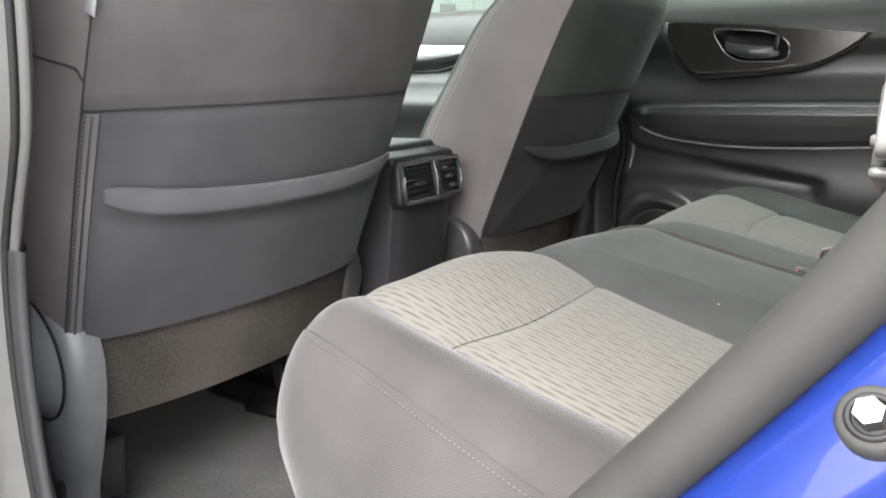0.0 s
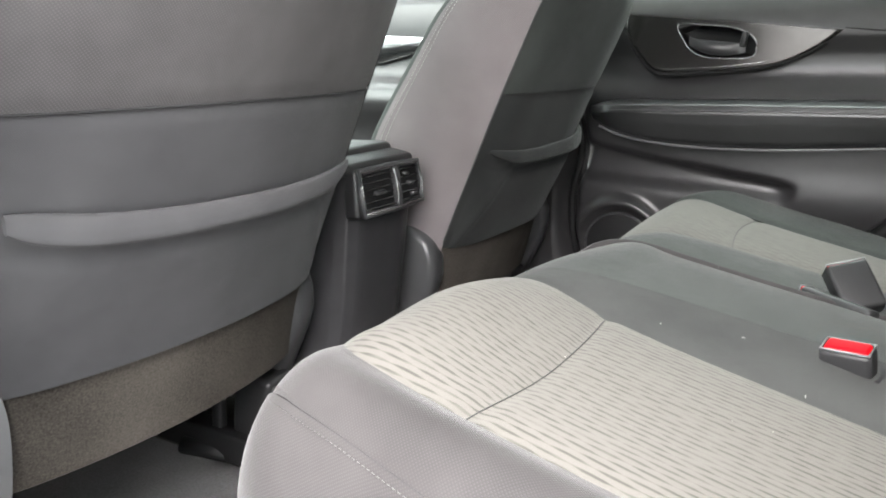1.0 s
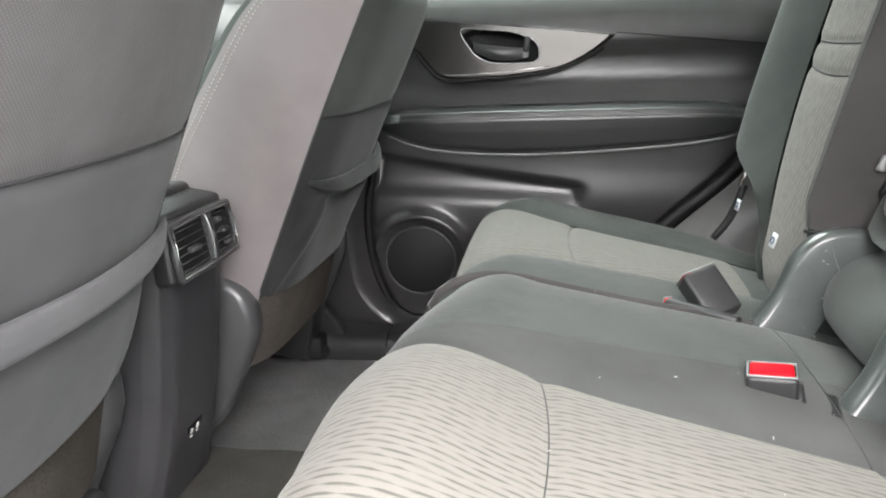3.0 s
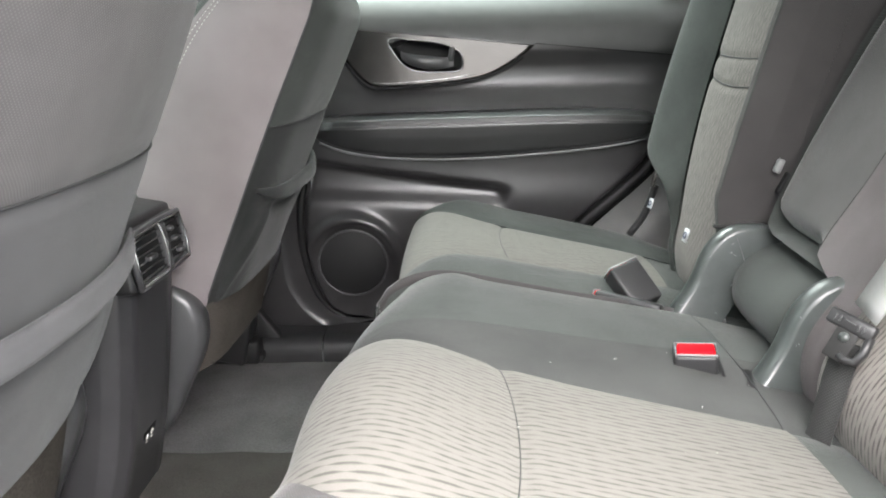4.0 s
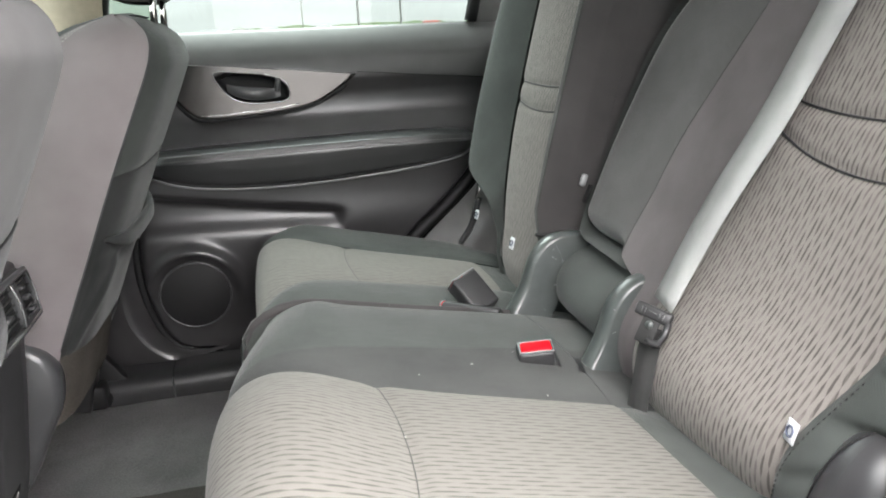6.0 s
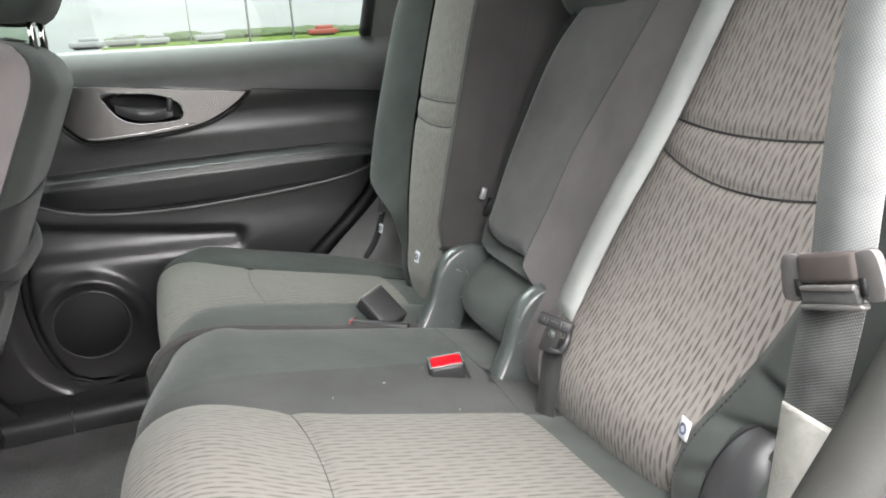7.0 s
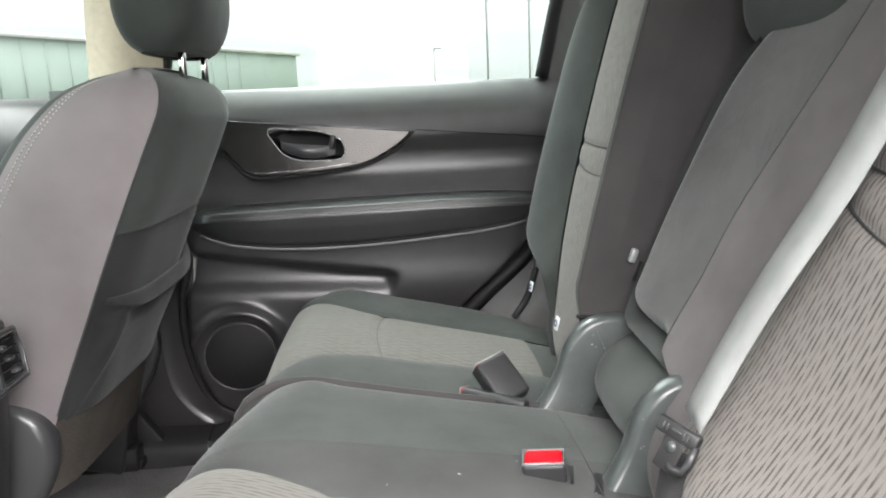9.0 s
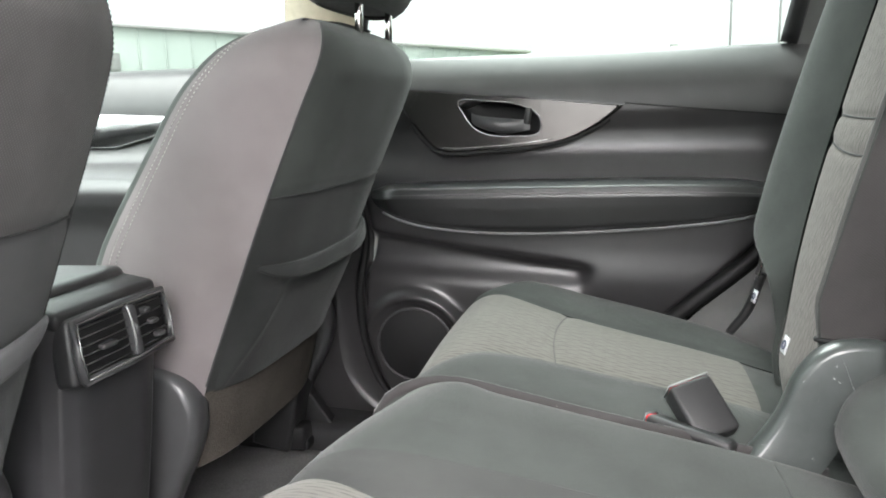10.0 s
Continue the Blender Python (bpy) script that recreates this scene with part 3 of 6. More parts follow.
        i = min(int(k), len(pts) - 2)
        f = k - i
        return x, pts[i][0] * (1 - f) + pts[i + 1][0] * f, pts[i][1] * (1 - f) + pts[i + 1][1] * f

    arm = part("armrest", surf(A, span(0, 1, 60), span(0, 1, 36), flip=True), LEATHER, d, "padded black leatherette armrest with grey stitching")
    part("stitching", stitches([(x, out(x) + 0.001, top(x) - 0.014) for x in span(-0.68, 0.0, 20)], 0.005, 0.0007, (0, -0.001, 0)), THREAD, arm)
    part("piping", tube([(x, out(x) + 0.026, low(x) - 0.005) for x in span(-0.71, 0.02, 30)], 0.0028), PLASTIC_GREY, arm)
    # bezel wedge: glossy, with a satin edge
    up = [(x, trim_z(x) - 0.004) for x in span(-0.66, -0.235, 12)]
    down = [(p.x, p.z) for p in smooth_line([(-0.235, 0, 0.687), (-0.28, 0, 0.655), (-0.34, 0, 0.628), (-0.42, 0, 0.615), (-0.5, 0, 0.609), (-0.575, 0, 0.607), (-0.60, 0, 0.618), (-0.625, 0, 0.645), (-0.66, 0, 0.69)], 30)]
    soft = lambda q: math.copysign(abs(q) ** 0.6, q)
    cup = [(-0.462 + 0.074 * soft(math.cos(a)) - 0.022 * soft(math.sin(a)) * (0.6 - 0.5 * math.cos(a)), 0.668 + (0.033 - 0.006 * math.cos(a)) * soft(math.sin(a)) - 0.010 * math.cos(a)) for a in span(0, 2 * math.pi, 65)]
    poly = [Vector((x, z)) for x, z in up + down[1:]]

    def rim_hit(c, a):
        """Where a ray from c at angle a leaves the wedge outline."""
        w, best = Vector((math.cos(a), math.sin(a))), None
        for p, q in zip(poly, poly[1:] + poly[:1]):
            e = q - p
            den = w.x * e.y - w.y * e.x
            if abs(den) < 1e-9:
                continue
            t = ((p.x - c.x) * e.y - (p.y - c.y) * e.x) / den
            s = ((p.x - c.x) * w.y - (p.y - c.y) * w.x) / den
            if t > 0 and -1e-6 <= s <= 1 + 1e-6 and (best is None or t < best):
                best = t
        return c + w * (best or 0.05)

    mid = Vector((-0.465, 0.668))
    rim = [rim_hit(mid, math.atan2(z - 0.668, x + 0.465)) for x, z in cup]

    def bezel_at(u, v):
        if v < 0:
            return rim[u].x, 1.745, rim[u].y
        p = rim[u].lerp(Vector(cup[u]), v)
        return p.x, 1.724, p.y

    bez = part("handle_bezel", surf(bezel_at, list(range(65)), [-1] + span(0, 1, 12)), GLOSS, d, "glossy dark bezel")
    part("bezel_edge", tube([(x, 1.722, z - 0.004) for x, z in down[2:-2]], 0.004), BLACK, bez)
    part("chrome_strip", tube([(x, 1.7232, z + 0.007) for x, z in down[9:23]], 0.0012), CHROME, bez)
    part("handle_ring", tube([(x, 1.7235, z) for x, z in cup], 0.0016, 8), RIM_GLINT, d)
    inner = surf(lambda u, v: (-0.465 + (cup[u][0] + 0.465) * (1 - v**3), 1.726 + 0.034 * (1 - (1 - v) ** 2), 0.668 + (cup[u][1] - 0.668) * (1 - v**3)), list(range(65)), span(0, 0.999, 14))
    part("handle_cup", inner, BLACK, d)
    lever = surf(lambda u, v: (-0.52 + 0.112 * u, 1.722 - 0.010 * math.sin(math.pi * min(1, u * 1.1)) * (1 - (2 * v - 1) ** 2) ** 0.5, 0.684 - 0.034 * u ** 0.7 + 0.018 * u * u - 0.012 + 0.022 * (v - 0.5) * (0.4 + 0.9 * math.sin(math.pi * (0.15 + 0.7 * u)))), span(0, 1, 24), span(0, 1, 12))
    part("lever", lever, SHELL, d)
    part("lock_tab", rbox((0.012, 0.012, 0.03), pose(-0.412, 1.722, 0.672, 0, 10, 0), 0.003), PLASTIC, d)
    # loudspeaker grille
    disc = surf(lambda u, v: (-0.64 + 0.076 * v * math.cos(u), 1.697 - 0.006 * (1 - v * v), 0.222 + 0.075 * v * math.sin(u)), span(0, 2 * math.pi, 48), span(0.001, 1, 8), flip=True)
    part("speaker_grille", disc, BLACK, d, "round black speaker grille")
    part("speaker_ring", ring_at((-0.64, 1.695, 0.222), 0.077, 0.0022, squash=0.98), SHELL, d, "thin satin ring round the grille")
    part("door_seal", tube(smooth_line([(left(z) - 0.006, base(z) - 0.004, z) for z in span(0.06, 0.56, 14)], 40), 0.009), BLACK, d)
    part("rear_seal", tube(smooth_line([(right(z) + 0.02, base(z) + 0.004, z) for z in span(0.1, 0.6, 14)], 40), 0.016), BLACK, d)
    tagged(d, kind="")


def far_pillars():
    """Trim ahead of and behind the far door."""
    b = thing("pillar_trim_far", "dark plastic centre pillar trim with beige upper half", "pillar trim", kind="structure")
    ridge = smooth_line([(-0.69, 0, 0.084), (-0.715, 0, 0.088), (-0.742, 0, 0.108), (-0.766, 0, 0.14), (-0.785, 0, 0.18), (-0.792, 0, 0.26), (-0.79, 0, 0.4), (-0.785, 0, 0.8)], 60)
    rim = smooth_line([(-0.58, 0, 0.084), (-0.66, 0, 0.088), (-0.698, 0, 0.112), (-0.725, 0, 0.17), (-0.739, 0, 0.251), (-0.739, 0, 0.343), (-0.725, 0, 0.444), (-0.745, 0, 0.8)], 60)
    deep = lambda p: 0.03 * max(0, (p.z - 0.62) / 0.72)
    low = surf(lambda u, v: (-0.97 + (ridge[v].x + 0.97) * u, 1.702 - 0.036 * math.sin(math.pi / 2 * u) + deep(ridge[v]), ridge[v].z), span(0, 1, 20), list(range(60)), flip=True)
    part("lower_trim", low, PLASTIC_SOFT, b)
    step = surf(lambda u, v: (ridge[v].x + (rim[v].x - ridge[v].x) * u, 1.666 + 0.05 * u ** 1.6 + deep(ridge[v]), ridge[v].z + (rim[v].z - ridge[v].z) * u), span(0, 1, 12), list(range(60)), flip=True)
    part("door_surround", step, PLASTIC_SOFT, b, "dark plastic step curving round the door opening")
    upp = surf(lambda u, v: (-0.90 + 0.15 * u + 0.05 * v, 1.735 - 0.03 * math.sin(math.pi * u) - 0.07 * v, 0.80 + 0.38 * v), span(0, 1, 12), span(0, 1, 12), flip=True)
    part("upper_trim", upp, BEIGE, b, "beige upper pillar trim")
    c = thing("wheelarch_trim_far", "grey plastic wheel arch trim beside the rear seat", "trim", kind="structure")
    edge = table([(0.05, -0.33), (0.12, -0.30), (0.31, -0.108), (0.42, 0.012), (0.52, 0.09), (0.6, 0.13)])

    def W(u, v):
        z = 0.05 + 0.53 * v
        x = edge(z) + (0.30 - edge(z)) * u
        lip = 0.03 / (1 + math.exp(-(z - 0.455 + 0.12 * x) / 0.006))
        return x, 1.672 - 0.05 * math.sin(math.pi * 0.5 * min(1, u * 2.5)) + lip * min(1, u * 8), z

    part("arch_panel", surf(W, span(0, 1, 40), span(0, 1, 60), flip=True), ARCH, c, "grey plastic wheel arch panel with a moulded ledge")
    q = surf(lambda u, v: (0.10 + 0.35 * u + 0.03 * v, 1.74 - 0.03 * v, 0.56 + 0.66 * v), span(0, 1, 10), span(0, 1, 10), flip=True)
    part("rear_pillar", q, TRIM, c, "grey rear pillar trim")
    s = thing("sill_trim_far", "black plastic door sill trim along the carpet", "sill trim", kind="structure")
    prof = [(1.585, FLOOR - 0.01), (1.59, 0.06), (1.60, 0.075), (1.625, 0.082), (1.68, 0.085)]
    for a, e in ((-2.28, -0.7015), (-0.6985, -0.2)):
        l = smooth_line([(0, y, z) for y, z in prof], 12)
        part("sill_strip", surf(lambda u, v: (u, l[v].y, l[v].z), span(a, e, 12), list(range(12)), flip=True), PLASTIC, s)
    part("corner_gusset", prism([(-0.87, 0.07), (-0.785, 0.07), (-0.80, 0.085), (-0.845, 0.15), (-0.87, 0.17)], 0.03, "y", 1.61, 0.004), BLACK, s)


def front_far_door():
    d = thing("door_front_far", "closed front door with pale upper trim seen past the seats", "car door")
    base = table([(0.1, 1.66), (0.45, 1.68), (0.52, 1.64), (0.56, 1.65), (0.6, 1.72), (0.72, 1.735), (0.78, 1.76), (0.79, 1.79)])
    part("door_panel", surf(lambda u, v: (u, base(v), v), span(-2.29, -0.96, 26), span(0.1, 0.79, 60), flip=True), PLASTIC_SOFT, d)
    part("handle_bezel", prism([(-1.6, 0.712), (-1.145, 0.688), (-1.19, 0.65), (-1.30, 0.626), (-1.6, 0.62)], 0.02, "y", 1.715, 0.004), CHROME, d, "silver trim wedge")
    part("window_glass", surf(lambda u, v: (-2.29 + 1.44 * u, 1.79 - 0.08 * v * v, 0.785 + 0.38 * v), span(0, 1, 6), span(0, 1, 6)), GLASS, d)


def front_near_door():
    d = thing("door_front_near", "closed front door with dark plastic trim beside the seat", "car door")
    base = table([(-0.1, 0.31), (0.45, 0.30), (0.52, 0.34), (0.56, 0.33), (0.6, 0.27), (0.72, 0.26), (0.78, 0.24), (0.79, 0.21)])
    part("door_panel", surf(lambda u, v: (u, base(v), v), span(-2.29, -0.9, 26), span(-0.1, 0.79, 60)), PLASTIC_SOFT, d)
    part("window_glass", surf(lambda u, v: (-2.29 + 1.44 * u, 0.21 + 0.08 * v * v, 0.785 + 0.38 * v), span(0, 1, 6), span(0, 1, 6)), CLEAR, d, "clear window glass")


def open_door():
    """The rear door through which one looks, swung wide open on its hinges."""
    d = thing("door_near_open", "opened rear door with blue outside and black plastic inner trim", "car door")
    turn = pose(-0.93, 0.2, 0, 0, 0, -78)
    base = table([(-0.1, 0.10), (0.45, 0.09), (0.50, 0.13), (0.56, 0.13), (0.6, 0.07), (0.72, 0.06), (0.78, 0.04), (0.79, 0.01)])
    for nm, bm, mat in (
        ("door_panel", surf(lambda u, v: (u, base(v), v), span(0.0, 0.95, 24), span(-0.1, 0.79, 60)), PLASTIC_SOFT),
        ("outer_skin", prism([(0.0, -0.15), (0.95, -0.15), (1.0, 0.3), (1.05, 0.79), (0.0, 0.79)], 0.03, "y", -0.06, 0.006), PAINT),
        ("window_frame", join(tube(smooth_line([(0.02, 0, 0.79), (0.06, 0, 1.0), (0.1, 0.04, 1.17)], 12), 0.018), tube(smooth_line([(0.1, 0.04, 1.17), (0.6, 0.05, 1.18), (0.95, 0.04, 1.12)], 16), 0.018), tube(smooth_line([(0.95, 0.04, 1.12), (1.0, 0.02, 0.95), (1.04, 0, 0.79)], 12), 0.018)), BLACK),
        ("window_glass", surf(lambda u, v: (0.03 + 0.98 * u, 0.04 * v * v, 0.785 + 0.38 * v), span(0, 1, 6), span(0, 1, 6)), GLASS),
    ):
        bm.transform(turn)
        part(nm, bm, mat, d)


# ---- rear seat ----
CUSH = smooth_line([(-0.43, 0, 0.07), (-0.47, 0, 0.14), (-0.505, 0, 0.24), (-0.525, 0, 0.32), (-0.515, 0, 0.368), (-0.48, 0, 0.395), (-0.43, 0, 0.402), (-0.356, 0, 0.390), (-0.25, 0, 0.370), (-0.15, 0, 0.352), (-0.08, 0, 0.338), (-0.03, 0, 0.325), (0.03, 0, 0.31)], 121)


def cush_at(u):
    k = max(0, min(119.999, u * 120))
    i = int(k)
    return CUSH[i].lerp(CUSH[i + 1], k - i)


def u_of_x(x):
    """The profile parameter of the top surface at x."""
    i = min((i for i in range(52, 121)), key=lambda i: abs(CUSH[i].x - x))
    return i / 120


NEAR_EDGE = table([(-0.56, 0.505), (-0.53, 0.488), (-0.478, 0.456), (-0.38, 0.42), (-0.29, 0.402), (-0.22, 0.392), (0.03, 0.36)])
INS_NEAR = table([(-0.53, 0.565), (-0.50, 0.545), (-0.45, 0.512), (-0.367, 0.491), (-0.2, 0.483), (0.03, 0.475)])
INS_FAR = table([(-0.53, 0.83), (-0.473, 0.812), (-0.356, 0.77), (-0.2, 0.745), (0.03, 0.72)])


def groove(d, w=0.012, depth=0.0018):
    return -depth * math.exp(-((d / w) ** 2))


def strip(edge_a, edge_b, crown=0.0, drop=0.0, seam_u=None, ends=(True, True)):
    """A cushion patch between two edge lines, sunk along its seams."""

    def P(u, v):
        p = cush_at(u)
        x = p.x
        ya, yb = edge_a(x), edge_b(x)
        y = ya + (yb - ya) * v
        h = crown * (1 - (2 * v - 1) ** 2) - drop
        if ends[0]:
            h += groove((y - ya))
        if ends[1]:
            h += groove((yb - y))
        if seam_u is not None:
            h += groove((u - seam_u(v)) * 1.0, 0.010, 0.003)
        n = (cush_at(min(1, u + 0.01)) - cush_at(max(0, u - 0.01))).normalized()
        return x - n.z * h, y, p.z + n.x * h

    return P


def rear_bench():
    b = thing("rear_bench_cushion", "wide rear seat cushion, charcoal cloth with grey dashed insert", "seat cushion", "rear seat cushions")
    um = u_of_x(-0.09)
    uf = u_of_x(-0.366)
    u0 = min((i for i in range(30, 60)), key=lambda i: abs(CUSH[i].z - 0.362)) / 120
    top0 = cush_at(u0)
    us = span(0, u0, 40) + span(u0, 1, 90)[1:]
    ease = lambda t: (lambda q: q * q * (3 - 2 * q))(max(0.0, min(1.0, t)))

    def warp(p):
        """The outer half of the bench stands further forward and a little higher."""
        x, y, z = p
        fore = 0.010 + 0.018 * ease((0.60 - y) / 0.1)
        plump = 0.024 * ease((-0.355 - x) / 0.11) * ease((y - 0.46) / 0.1) * ease((0.88 - y) / 0.22)
        return x - (fore * ease((0.93 - y) / 0.14) - 0.034 * ease((y - 0.85) / 0.2)) * ease((-0.35 - x) / 0.12), y, z + (0.011 * ease((0.62 - y) / 0.16) * (1 - plump / 0.024) + plump) * ease((z - 0.27) / 0.1)

    def bulge(v):
        return math.sin(math.pi * min(1.0, 0.5 * v / 0.32)) ** 0.8 if v < 0.32 else max(0.2, 1 - 0.6 * (v - 0.32))

    def drop(u):
        return 0.012 * ease((u - u0) * 9)

    def near_u(u):
        p = cush_at(u)
        if u >= u0:
            return NEAR_EDGE(p.x)
        return NEAR_EDGE(top0.x) - 0.043 * bulge((top0.z - p.z) / (top0.z - 0.06))

    def bolster(u, v):
        p = cush_at(u)
        a, c = near_u(u), INS_NEAR(p.x)
        y = a + (c - a) * v
        h = 0.012 * math.sin(math.pi * v ** 0.8) * min(1, max(0, (u - u0) * 12)) + groove(c - y, 0.012, 0.001) + (groove(y - a, 0.006, 0.0012) if u >= u0 else 0) - drop(u) * (1 - v) ** 3
        n = (cush_at(min(1, u + 0.01)) - cush_at(max(0, u - 0.01))).normalized()
        return warp((p.x - n.z * h, y, p.z + n.x * h))

    seam = lambda v: uf + 0.012 * (4 * v * (1 - v)) + 0.008 * v
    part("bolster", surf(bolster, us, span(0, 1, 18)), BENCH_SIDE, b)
    S = strip(INS_NEAR, INS_FAR, 0.006, 0.0, seam)
    Q = lambda u, v: warp(S(u, v))
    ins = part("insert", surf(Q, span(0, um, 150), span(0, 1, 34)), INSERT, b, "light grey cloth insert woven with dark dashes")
    part("seam", tube([Vector(Q(seam(v), v)) + Vector((0, 0, 0.0004)) for v in span(0, 1, 30)], 0.0006, 5), SEAM, ins)
    F = strip(INS_NEAR, INS_FAR, 0.006, 0.002)
    part("rear_flap", surf(lambda u, v: warp(F(u, v)), span(um, 1, 12), span(0, 1, 20)), CLOTH, b)
    end = lambda x: 1.062
    C = strip(INS_FAR, end, 0.009, 0.003, None, (True, False))

    def centre(u, v):
        x, y, z = warp(C(u, v))
        e = max(0, (v - 0.9) / 0.1)
        return x + 0.012 * e**2 * (u < u0), y, z - 0.022 * e**3 * (u >= u0)

    mid = lambda x: 0.865 + 0.05 * (x + 0.4)
    cut = lambda x: (mid(x) - INS_FAR(x)) / (end(x) - INS_FAR(x))
    # No separate cloth here: the tint paints how this half catches the light.
    part("tinted_strip", surf(lambda u, v: centre(u, v * cut(cush_at(u).x)), us, span(0, 1, 14)), CLOTH_TINTED, b, "centre panel cloth along the insert, tinted for doorway light")
    part("centre_panel", surf(lambda u, v: centre(u, cut(cush_at(u).x) * (1 - v) + v), us, span(0, 1, 34)), CLOTH, b)
    part("crease", tube([Vector(centre(i / 120, cut(CUSH[i].x))) - Vector((0, 0, 0.0001)) for i in range(60, 112, 3)], 0.0004, 5), CLOTH_TINTED, b)

    across = [Vector(centre(um, v)) + Vector((0, 0, 0.0002)) for v in span(0, 0.97, 30)]
    part("rear_seam", tube(across, 0.0008, 5), SEAM, b)
    for x, y, size in ((-0.143, 0.852, (0.066, 0.046)), (-0.108, 0.838, (0.05, 0.05))):
        p = cush_at(u_of_x(x))
        part("slot", rbox((size[0], size[1], 0.006), pose(x, y, p.z + 0.0015, 0, 9, -12), 0.0028, 2), BLACK, b, "dark slit in the cushion cloth")

    def side(u, v):
        p = cush_at(u)
        z = p.z - drop(u) - v * (p.z - drop(u) - 0.06)
        k = max(0, min(1, (p.x - top0.x) / 0.09))
        zc = top0.z - v * (top0.z - 0.06)
        front = min((q for q in CUSH[:50]), key=lambda q: abs(q.z - zc)).x - top0.x
        return warp((p.x + (1 - k) ** 2 * front, NEAR_EDGE(p.x) - (0.043 * (1 - k) + 0.032 * k) * bulge(v) + groove(v * 0.3, 0.006, 0.0012), z))

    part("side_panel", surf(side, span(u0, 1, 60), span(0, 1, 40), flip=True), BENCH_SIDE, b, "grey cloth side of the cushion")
    edge = [Vector(warp((CUSH[i].x, NEAR_EDGE(CUSH[i].x), CUSH[i].z - drop(i / 120)))) for i in range(int(u0 * 120) + 1, 120, 2)]
    for dy, dz in ((0.005, 0.0022), (-0.005, -0.0055)):
        part("stitching", stitches([q + Vector((0, dy, dz)) for q in edge], 0.0048, 0.0005, (0, -0.0006, 0.0004)), BENCH_THREAD, b)
    part("edge_seam", tube([q + Vector((0, 0, -0.0012)) for q in edge], 0.0008, 5), SEAM, b)
    part("end_panel", surf(lambda u, v: (cush_at(u).x + 0.012 * (u < u0), 1.062 + 0.004 * v, cush_at(u).z * (1 - v) + 0.06 * v - 0.022 * (1 - v) * (u >= u0)), us, span(0, 1, 6)), CLOTH, b)
    return b


def rear_far_cushion():
    b = thing("rear_seat_cushion", "narrower rear seat cushion, charcoal cloth with dashed grey insert", "seat cushion", "rear seat cushions")
    us = span(0, 1, 100)
    a, i0 = (lambda x: 1.072), table([(-0.53, 1.12), (-0.47, 1.17), (-0.42, 1.205), (-0.328, 1.225), (-0.1, 1.225)])
    i1, e = table([(-0.53, 1.52), (-0.46, 1.51), (-0.4, 1.485), (-0.32, 1.458), (-0.1, 1.42), (0.0, 1.41)]), table([(-0.53, 1.56), (-0.45, 1.60), (-0.3, 1.615), (-0.1, 1.57), (0.03, 1.5)])
    um, uf = u_of_x(-0.062), u_of_x(-0.315)
    seam = lambda v: uf - 0.015 * (4 * v * (1 - v))
    inner = strip(a, i0, 0.003, 0.018, None, (False, True))

    def set_back(p):
        """The front of this cushion stands a little behind the bench's."""
        return p[0] + 0.012 * max(0, min(1, (-0.3 - p[0]) / 0.12)), p[1], p[2]

    def first(u, v):
        x, y, z = inner(u, v)
        return set_back((x, y, z - 0.014 * max(0, 1 - v / 0.2) ** 2))

    part("inner_bolster", surf(first, us, span(0, 1, 18)), CLOTH, b)
    top = strip(i0, i1, 0.004, 0.02, seam)
    Q = lambda u, v: set_back(top(u, v))
    ins = part("insert", surf(Q, span(0, um, 120), span(0, 1, 26)), INSERT, b, "light grey cloth insert woven with dark dashes")
    part("seam", tube([Vector(Q(seam(v), v)) + Vector((0, 0, 0.0004)) for v in span(0, 1, 24)], 0.0006, 5), SEAM, ins)
    part("rear_flap", surf(strip(i0, i1, 0.004, 0.022), span(um, 1, 10), span(0, 1, 14)), CLOTH, b)

    def outer(u, v):
        p = cush_at(u)
        ya, yb = i1(p.x), e(p.x)
        k = min(1, v / 0.6)
        a2 = max(0, (v - 0.6) / 0.4)
        h = -0.02 + 0.010 * math.sin(math.pi * 0.5 * k) + groove((yb - ya) * k)
        n = (cush_at(min(1, u + 0.01)) - cush_at(max(0, u - 0.01))).normalized()
        roll = 0.05
        y = ya + (yb - ya - roll) * k + roll * math.sin(a2 * math.pi / 2)
        h -= roll * (1 - math.cos(a2 * math.pi / 2))
        return set_back((p.x - n.z * h + 0.055 * v**1.5 * max(0, min(1, (-0.3 - p.x) / 0.15)), y, p.z + n.x * h))

    part("outer_bolster", surf(outer, us, span(0, 1, 30)), CLOTH, b)
    part("side_panel", surf(lambda u, v: (lambda q: (q[0], q[1] + 0.004 * v, q[2] * (1 - v) + 0.05 * v))(outer(u, 1.0)), us, span(0, 1, 6)), CLOTH, b)
    pipe = [Vector(set_back((p.x, 1.068, p.z - 0.011))) for p in CUSH[30:112:3]]
    part("piping", tube(pipe, 0.007, 10), BENCH_SIDE, b)


NEAR_BACK = table([(0.24, 0.01), (0.28, -0.014), (0.32, -0.031), (0.36, -0.040), (0.40, -0.033), (0.45, -0.002), (0.50, 0.028), (0.56, 0.055), (0.67, 0.10), (0.836, 0.165), (0.9, 0.188), (0.96, 0.215)])
FAR_BACK = table([(0.26, -0.05), (0.34, -0.065), (0.40, -0.055), (0.476, -0.041), (0.66, 0.005), (0.83, 0.05), (0.92, 0.078), (0.96, 0.10)])


